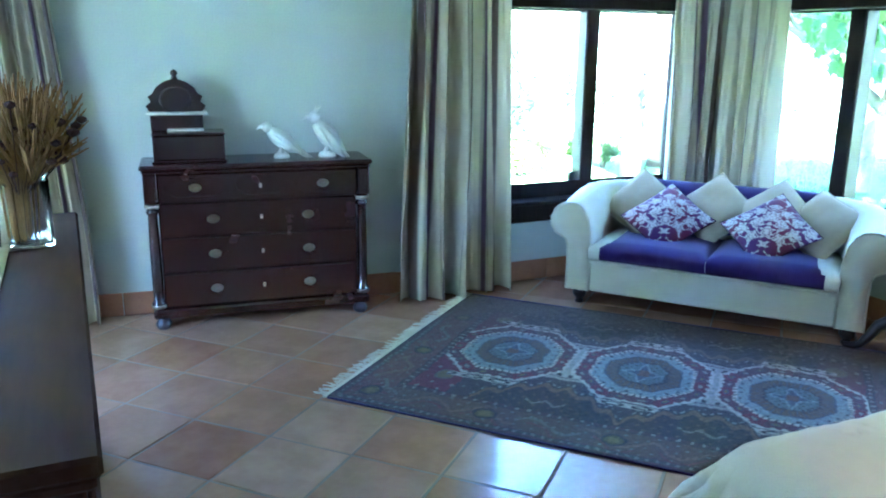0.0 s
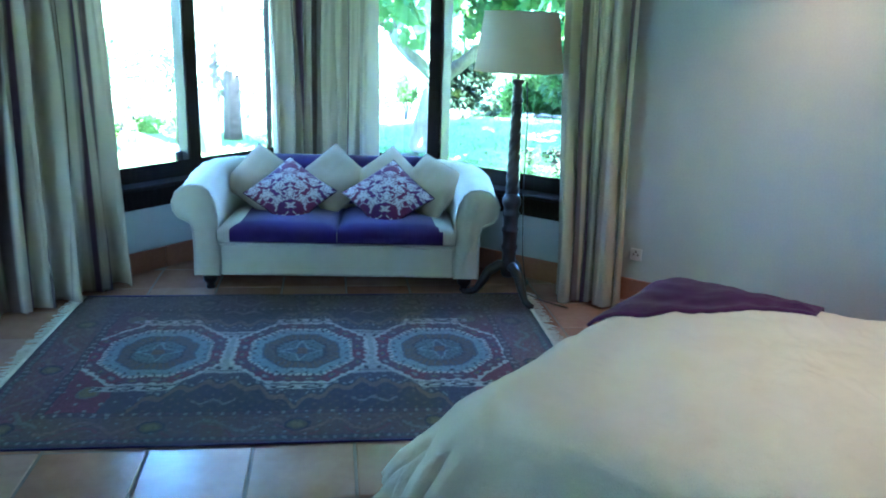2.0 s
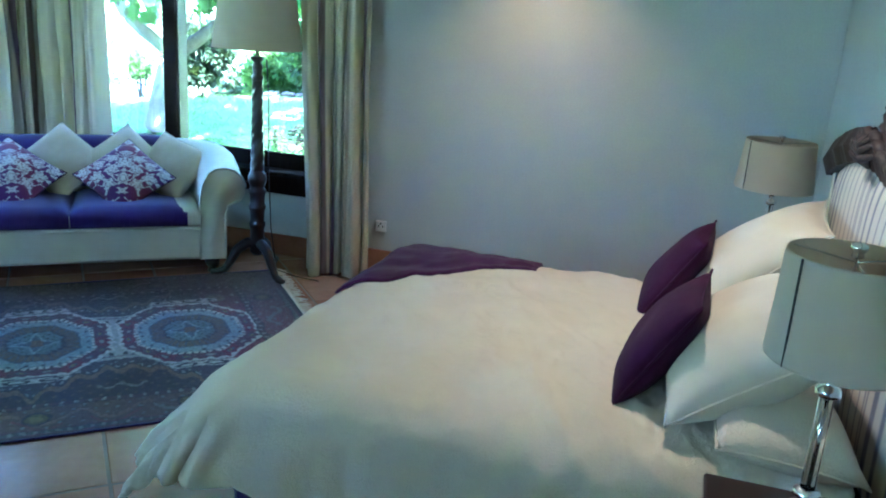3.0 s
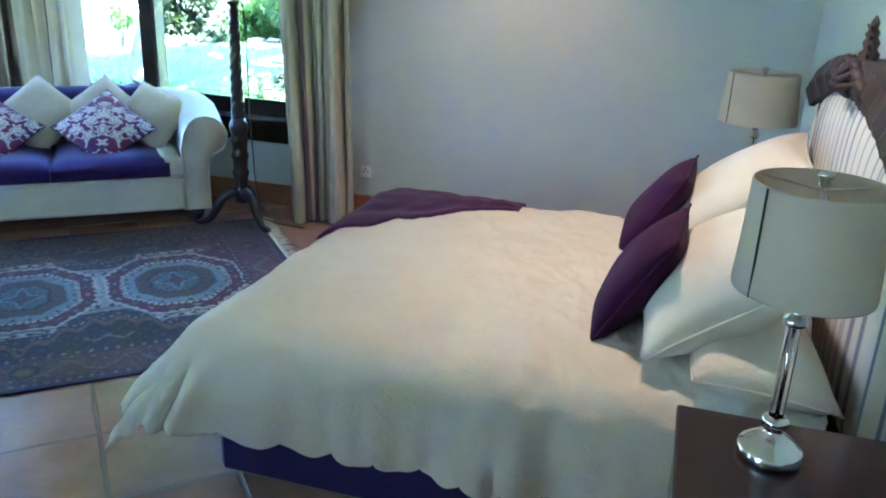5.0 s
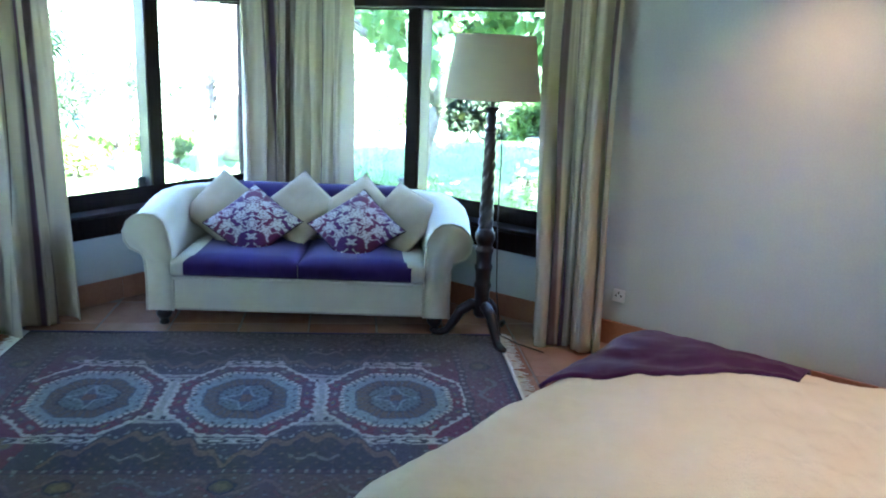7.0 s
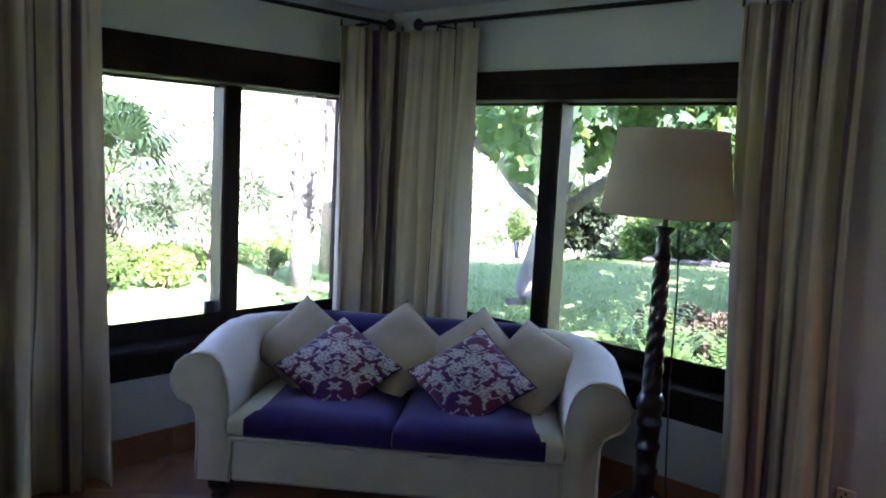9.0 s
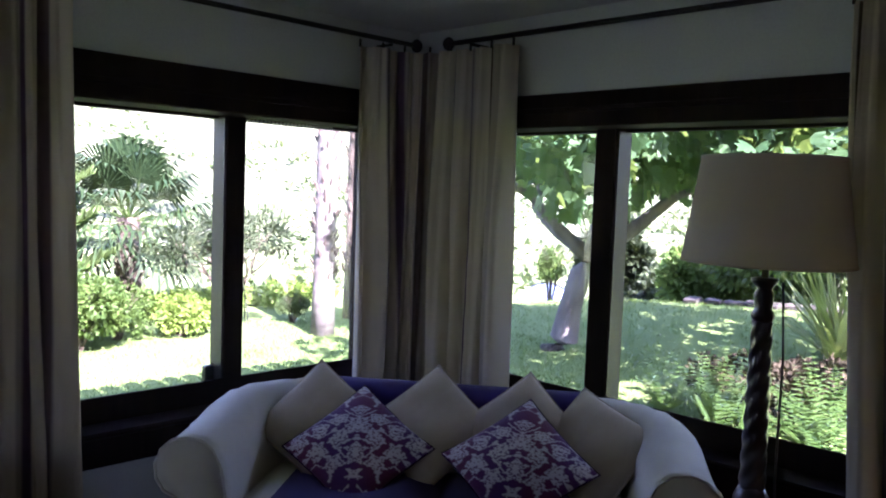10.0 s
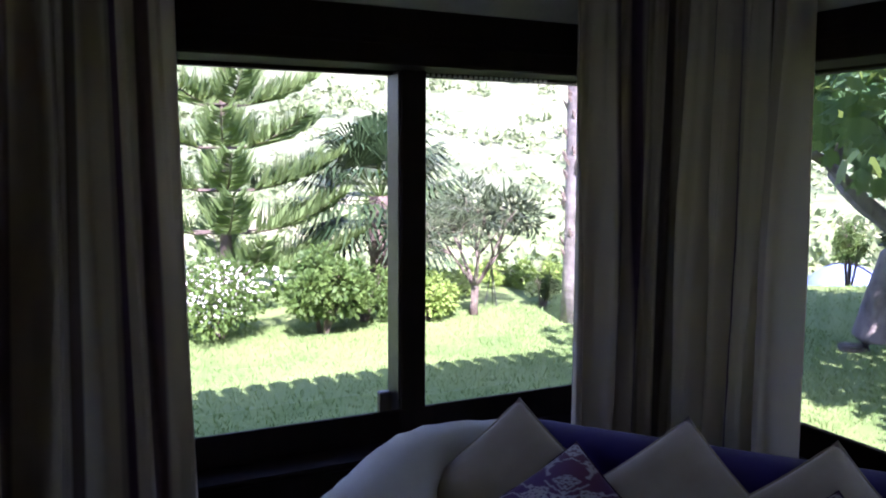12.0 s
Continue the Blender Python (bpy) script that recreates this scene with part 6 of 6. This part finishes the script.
# Norfolk Island pine
px_, py_ = -9.3, 0.15
pine = thing("norfolk_pine", "young tiered pine with upswept needle branches", "tree", pose(px_, py_, ground_height(px_, py_) - 0.05))
bm = bmesh.new()
tube(bm, [(0, 0, 0), (0.02, 0, 1.6), (0.0, 0.01, 3.2), (0, 0, 5.0)], [0.10, 0.075, 0.045, 0.008], 10)
rnd = random.Random(15)
verts, faces = [], []
for tier in range(8):
    z = 0.40 + tier * 0.60
    reach = 1.95 * (1 - tier / 9.3) + 0.12
    nb = 6
    off = rnd.uniform(0, 1.0)
    for k in range(nb):
        a = off + 2 * math.pi * k / nb + rnd.uniform(-0.12, 0.12)
        h = Vector((math.cos(a), math.sin(a), 0))
        pts = [Vector((0, 0, z)) + h * reach * s + Vector((0, 0, reach * (0.06 * s - 0.08 * s * (1 - s) * 2 + 0.26 * s * s))) for s in (0, 0.25, 0.5, 0.75, 1.0)]
        tube(bm, pts, [0.022, 0.018, 0.014, 0.010, 0.005], 5)
        side = Vector((-h.y, h.x, 0))
        m_ = int(16 + reach * 24)
        for q in range(m_):
            s = 0.26 + 0.74 * q / (m_ - 1)
            i = min(3, int(s * 4))
            p = pts[i].lerp(pts[i + 1], s * 4 - i)
            for sg in (-1, 1):
                for r_ in range(2):
                    d = (h * rnd.uniform(0.5, 0.9) + side * sg * rnd.uniform(0.55, 1.0) + Vector((0, 0, rnd.uniform(0.15, 0.45)))).normalized()
                    l = (0.20 + 0.34 * math.sin(math.pi * min(1, s * 0.85 + 0.12))) * rnd.uniform(0.75, 1.2)
                    w = d.cross(rand_dir(rnd)).normalized() * 0.011
                    b = len(verts)
                    mid, tip = p + d * l * 0.5, p + d * l * 0.85 + Vector((0, 0, 0.42 * l))
                    verts.extend((p - w * 0.5, p + w * 0.5, mid + w, tip, mid - w))
                    faces.append((b, b + 1, b + 2, b + 3, b + 4))
part("trunk", bm, M["palm_bark"], pine, smooth=True)
leaf_mesh("needle_branches", verts, faces, M["pine_leaf"], pine)

# small many-stemmed tree with narrow grey-green leaves
ox, oy = -6.67, 2.79
ole = thing("oleander_tree", "small round-headed tree with narrow grey-green leaves", "tree", pose(ox, oy, ground_height(ox, oy)))
bm = bmesh.new()
rnd = random.Random(21)
tips = []
tube(bm, [(0, 0, -0.04), (0.01, 0, 0.15), (0.0, 0.02, 0.40)], [0.065, 0.05, 0.05], 10)
for k in range(6):
    a = k * 1.05 + 0.3
    tree_limbs(bm, rnd, (0, 0.02, 0.36), (0.75 * math.cos(a), 0.75 * math.sin(a), 0.95), 0.55, 0.030, 2, tips, 0.6)
part("trunk", bm, M["palm_bark"], ole, smooth=True)
clumps = [((t.x * 1.0, t.y * 1.0, t.z), rnd.uniform(0.18, 0.30)) for t in tips]
v, f = clump_crown(rnd, clumps, 52, 1.0, 0.15, 0.034, -0.1)
leaf_mesh("crown", v, f, M["grey_leaf"], ole)

# shrubs along the lawn's edge
shrub("hedge_bush", -6.42, 0.66, 0.62, 0.62, 0.98, M["bush_leaf"], "dense round green garden bush", 5200, 0.075, 0.045, 31)
shrub("hedge_bush", -6.9, 1.35, 0.5, 0.5, 0.72, M["bush_leaf"], "low green garden bush beside the lawn", 3000, 0.07, 0.04, 32)
shrub("lime_bush", -6.62, 2.10, 0.42, 0.42, 0.58, M["lime_leaf"], "bright yellow-green garden bush", 3200, 0.07, 0.045, 33)
shrub("flowering_shrub", -6.75, -0.45, 0.75, 0.70, 0.92, M["bush_leaf"], "loose shrub covered in white flowers", 4200, 0.07, 0.035, 34, M["flower"])
shrub("flowering_shrub", -7.3, -1.5, 0.8, 0.8, 0.95, M["bush_leaf"], "loose shrub covered in white flowers", 3600, 0.07, 0.035, 35, M["flower"])
shrub("ball_shrub", -6.85, 3.98, 0.27, 0.27, 0.50, M["dark_leaf"], "small clipped ball-shaped shrub", 3000, 0.035, 0.02, 36)
shrub("low_planting", -8.3, 3.1, 0.9, 1.2, 0.35, M["lime_leaf"], "low bright green planting behind the lawn", 3000, 0.09, 0.05, 37)
shrub("low_planting", -8.6, 4.9, 0.9, 1.4, 0.40, M["lime_leaf"], "low bright green planting behind the lawn", 3000, 0.09, 0.05, 38)
shrub("red_shrub", 0.10, 4.75, 0.98, 0.70, 0.52, M["red_leaf"], "dark red-leaved shrub outside the window", 7000, 0.085, 0.045, 39)
shrub("pink_shrub", 0.55, 6.0, 0.45, 0.40, 0.34, M["bush_leaf"], "low shrub with pink flowers", 2200, 0.06, 0.03, 40, M["pink_flower"])
for k, (x, y, rx, h, mt) in enumerate(((-4.9, 9.6, 0.55, 1.5, "grey_leaf"), (-1.6, 12.4, 1.7, 3.0, "bush_leaf"), (-3.6, 13.2, 1.5, 2.6, "dark_leaf"), (0.9, 12.6, 1.8, 3.3, "bush_leaf"), (3.4, 11.6, 1.7, 3.0, "dark_leaf"), (-5.6, 14.5, 1.4, 1.9, "bush_leaf"), (2.1, 9.6, 0.9, 1.6, "lime_leaf"), (4.9, 8.9, 1.3, 2.4, "bush_leaf"), (-2.6, 15.2, 2.2, 4.2, "dark_leaf"), (0.4, 15.6, 2.2, 4.4, "bush_leaf"), (3.2, 14.6, 2.2, 4.2, "dark_leaf"), (-4.8, 16.8, 1.8, 3.0, "dark_leaf"), (6.2, 12.8, 2.2, 4.0, "bush_leaf"), (-7.4, 16.0, 1.2, 1.6, "grey_leaf"))):
    shrub("garden_tree", x, y, rx, rx, h, M[mt], "leafy garden tree at the back of the lawn", 5600, 0.20, 0.11, 50 + k, category="tree", group="background trees")

# spiky flax and ferns by the house
def blades(name, x, y, n, l, w, mat, label, seed, droop, category):
    rnd = random.Random(seed)
    root = thing(name, label, category, pose(x, y, ground_height(x, y)))
    verts, faces = [], []
    for k in range(n):
        a, e = rnd.uniform(0, 6.28), rnd.uniform(0.55, 1.45)
        d = Vector((math.cos(a) * math.cos(e), math.sin(a) * math.cos(e), math.sin(e)))
        s = Vector((-math.sin(a), math.cos(a), 0))
        ll = l * rnd.uniform(0.65, 1.1)
        p = Vector((rnd.uniform(-0.10, 0.10), rnd.uniform(-0.10, 0.10), -0.02))
        b = len(verts)
        for q in range(6):
            t = q / 5
            c = p + d * ll * t + Vector((0, 0, -droop * ll * t * t * math.cos(e)))
            ww = w * (0.55 + 0.9 * t) * (1 - t) ** 0.6 if q < 5 else 0.0005
            verts.extend((c + s * ww, c - s * ww))
        for q in range(5):
            faces.append((b + 2 * q, b + 2 * q + 1, b + 2 * q + 3, b + 2 * q + 2))
    leaf_mesh("leaves", verts, faces, mat, root)
    return root


blades("flax_plant", -0.20, 7.3, 130, 1.55, 0.032, M["flax_leaf"], "large spiky yellow-green flax plant", 61, 0.35, "plant")
blades("flax_plant", 1.30, 7.6, 90, 1.3, 0.030, M["flax_leaf"], "spiky yellow-green flax plant", 62, 0.35, "plant")


def fern(x, y, n, l, seed, label):
    rnd = random.Random(seed)
    root = thing("fern", label, "fern", pose(x, y, ground_height(x, y)), "ferns by the window")
    verts, faces = [], []
    for k in range(n):
        a, e = rnd.uniform(0, 6.28), rnd.uniform(0.75, 1.45)
        h = Vector((math.cos(a), math.sin(a), 0))
        ll = l * rnd.uniform(0.7, 1.1)
        s = Vector((-h.y, h.x, 0))
        for q in range(16):
            t = q / 15
            c = h * ll * t * math.cos(e) + Vector((0, 0, ll * t * math.sin(e) - 0.45 * ll * t * t * math.cos(e)))
            wl = 0.085 * math.sin(math.pi * (0.12 + 0.85 * t)) + 0.012
            for sg in (-1, 1):
                leaf(verts, faces, c, (s * sg + h * 0.35 + Vector((0, 0, 0.1))).normalized(), Vector((0, 0, 1)), wl, 0.045, 0.1)
    leaf_mesh("fronds", verts, faces, M["fern_leaf"], root)
    return root


for k, (x, y, n, l) in enumerate(((0.05, 3.7, 22, 0.85), (-0.55, 3.75, 20, 0.75), (-0.25, 4.1, 22, 0.85), (0.75, 4.2, 20, 0.9), (0.85, 3.5, 22, 0.8), (1.35, 3.0, 22, 0.85), (0.4, 3.1, 20, 0.6), (1.9, 3.4, 20, 0.8))):
    fern(x, y, n, l, 70 + k, "bright green fern growing outside the window")

shrub("slender_shrub", -6.45, 9.75, 0.34, 0.34, 1.35, M["bush_leaf"], "slender upright shrub between the fig tree and the tent", 1500, 0.10, 0.03, 55)
# low stone wall behind the lawn, tent, stake
wall_low = thing("garden_wall", "low rough stone garden wall behind the lawn", "garden wall")
rnd = random.Random(81)
for k in range(24):
    x = -3.6 + k * 0.30
    y = 10.9 - 0.02 * (k - 10) ** 2 * 0.4
    for j in range(1):
        b = boxes((-0.15, 0.15, -0.13, 0.13, -0.12, 0.12), bevel=0.035)
        for vv_ in b.verts:
            vv_.co += Vector((rnd.uniform(-0.02, 0.02), rnd.uniform(-0.02, 0.02), rnd.uniform(-0.02, 0.02)))
        o = part("stone", b, M["stone"], wall_low)
        o.location = (x + (0.15 if j else 0), y, ground_height(x, y) - 0.03 + 0.20 * j)
tent = thing("dome_tent", "pale blue dome tent in the far garden", "tent", pose(-9.4, 13.6, ground_height(-9.4, 13.6)))
bm = grid(24, 10, lambda u, v: (0.95 * math.cos(math.pi * (v - 0.5)) * math.cos(2 * math.pi * u), 0.95 * math.cos(math.pi * (v - 0.5)) * math.sin(2 * math.pi * u), 0.80 * max(-0.02, math.sin(math.pi * (v - 0.5)))))
part("canopy", bm, M["tent"], tent, smooth=True)
bm = bmesh.new()
tube(bm, [(0.96 * math.cos(a), 0, 0.82 * math.sin(a)) for a in (math.pi * k / 16 for k in range(17))], 0.02, 6)
part("tent_pole", bm, M["iron"], tent)
pipe = thing("garden_stake", "thin dark tripod stake on the lawn", "stake", pose(-7.1, 3.3, ground_height(-7.1, 3.3)))
for a in (0.3, 2.4, 4.5):
    bm = bmesh.new()
    tube(bm, [(0.10 * math.cos(a), 0.10 * math.sin(a), -0.02), (0, 0, 0.55)], 0.008, 5)
    part("stick", bm, M["cord"], pipe)

# grass blades on the near lawn, scrub on the hills
rnd = random.Random(91)
verts, faces = [], []
while len(faces) < 42000:
    if rnd.random() < 0.6:
        x, y = rnd.uniform(-7.2, -1.5), rnd.uniform(-3.0, 6.0)
    else:
        x, y = rnd.uniform(-6.0, 3.0), rnd.uniform(2.0, 10.5)
    z = ground_height(x, y)
    a = rnd.uniform(0, 6.28)
    h = rnd.uniform(0.025, 0.055)
    b = len(verts)
    verts.extend(((x - 0.006 * math.cos(a), y - 0.006 * math.sin(a), z - 0.004), (x + 0.006 * math.cos(a), y + 0.006 * math.sin(a), z - 0.004), (x + rnd.uniform(-0.03, 0.03), y + rnd.uniform(-0.03, 0.03), z + h)))
    faces.append((b, b + 1, b + 2))
me = bpy.data.meshes.new("grass")
me.from_pydata(verts, [], faces)
me.materials.append(M["grass"])
tagged(new("grass", me), "short mown grass blades on the lawn", "grass", kind="stuff")
verts, faces = [], []
for k in range(2200):
    a = rnd.uniform(1.2, 3.7)
    d = 22 + 330 * rnd.random() ** 2.3
    x, y = d * math.cos(a), d * math.sin(a)
    z = ground_height(x, y)
    s = rnd.uniform(0.5, 1.6) * (1 + d / 110)
    for q in range(34):
        o_ = rand_dir(rnd)
        o_.z = abs(o_.z) * 0.7
        p = Vector((x, y, z)) + o_ * s * rnd.uniform(0.4, 1.0)
        leaf(verts, faces, p, rand_dir(rnd), rand_dir(rnd), s * 0.34, s * 0.26)
me = bpy.data.meshes.new("hill_scrub")
me.from_pydata([tuple(v) for v in verts], [], faces)
me.materials.append(leaf_material("far_scrub", (0.07, 0.105, 0.045), (0.17, 0.21, 0.10), 0.1, 0.95))
tagged(new("hill_scrub", me), "scattered scrub and small trees on the far hillside", "scrub", kind="stuff")

# ---- floor tiles ----
TILE, TILE_ANG = 0.405, radians(42.5)
ex, ey = Vector((math.cos(TILE_ANG), math.sin(TILE_ANG), 0)), Vector((-math.sin(TILE_ANG), math.cos(TILE_ANG), 0))
tile_mesh = None
origin = Vector((1.706, -3.269, 0)) - ex * 0.0 + ey * 0.02
random.seed(9)
for i in range(-16, 17):
    for j in range(-16, 17):
        p = origin + ex * (i + 0.5) * TILE + ey * (j + 0.5) * TILE
        wall_x = CORNER_A.x + min(0.0, p.y - CORNER_A.y) * 0.118
        if not (wall_x - 0.2 < p.x < X_HEAD + 0.2 and Y_BACK - 0.2 < p.y < 0.2):
            continue
        if p.y < -5.6 and p.x > 3.5:
            continue
        if tile_mesh is None:
            h = TILE / 2 - 0.005
            o = part("floor_tile", boxes((-h, h, -h, h, -0.012, 0.0), bevel=0.004), M["tile"], floor)
            tile_mesh = o.data
        else:
            o = new("floor_tile", tile_mesh)
            o.parent = floor
        o.matrix_world = Matrix.Translation(p + Vector((0, 0, random.uniform(-0.002, 0.0)))) @ Matrix.Rotation(TILE_ANG + random.choice((0, 1, 2, 3)) * math.pi / 2 + random.uniform(-0.004, 0.004), 4, "Z") @ pose(0, 0, 0, random.uniform(-0.25, 0.25), random.uniform(-0.25, 0.25))
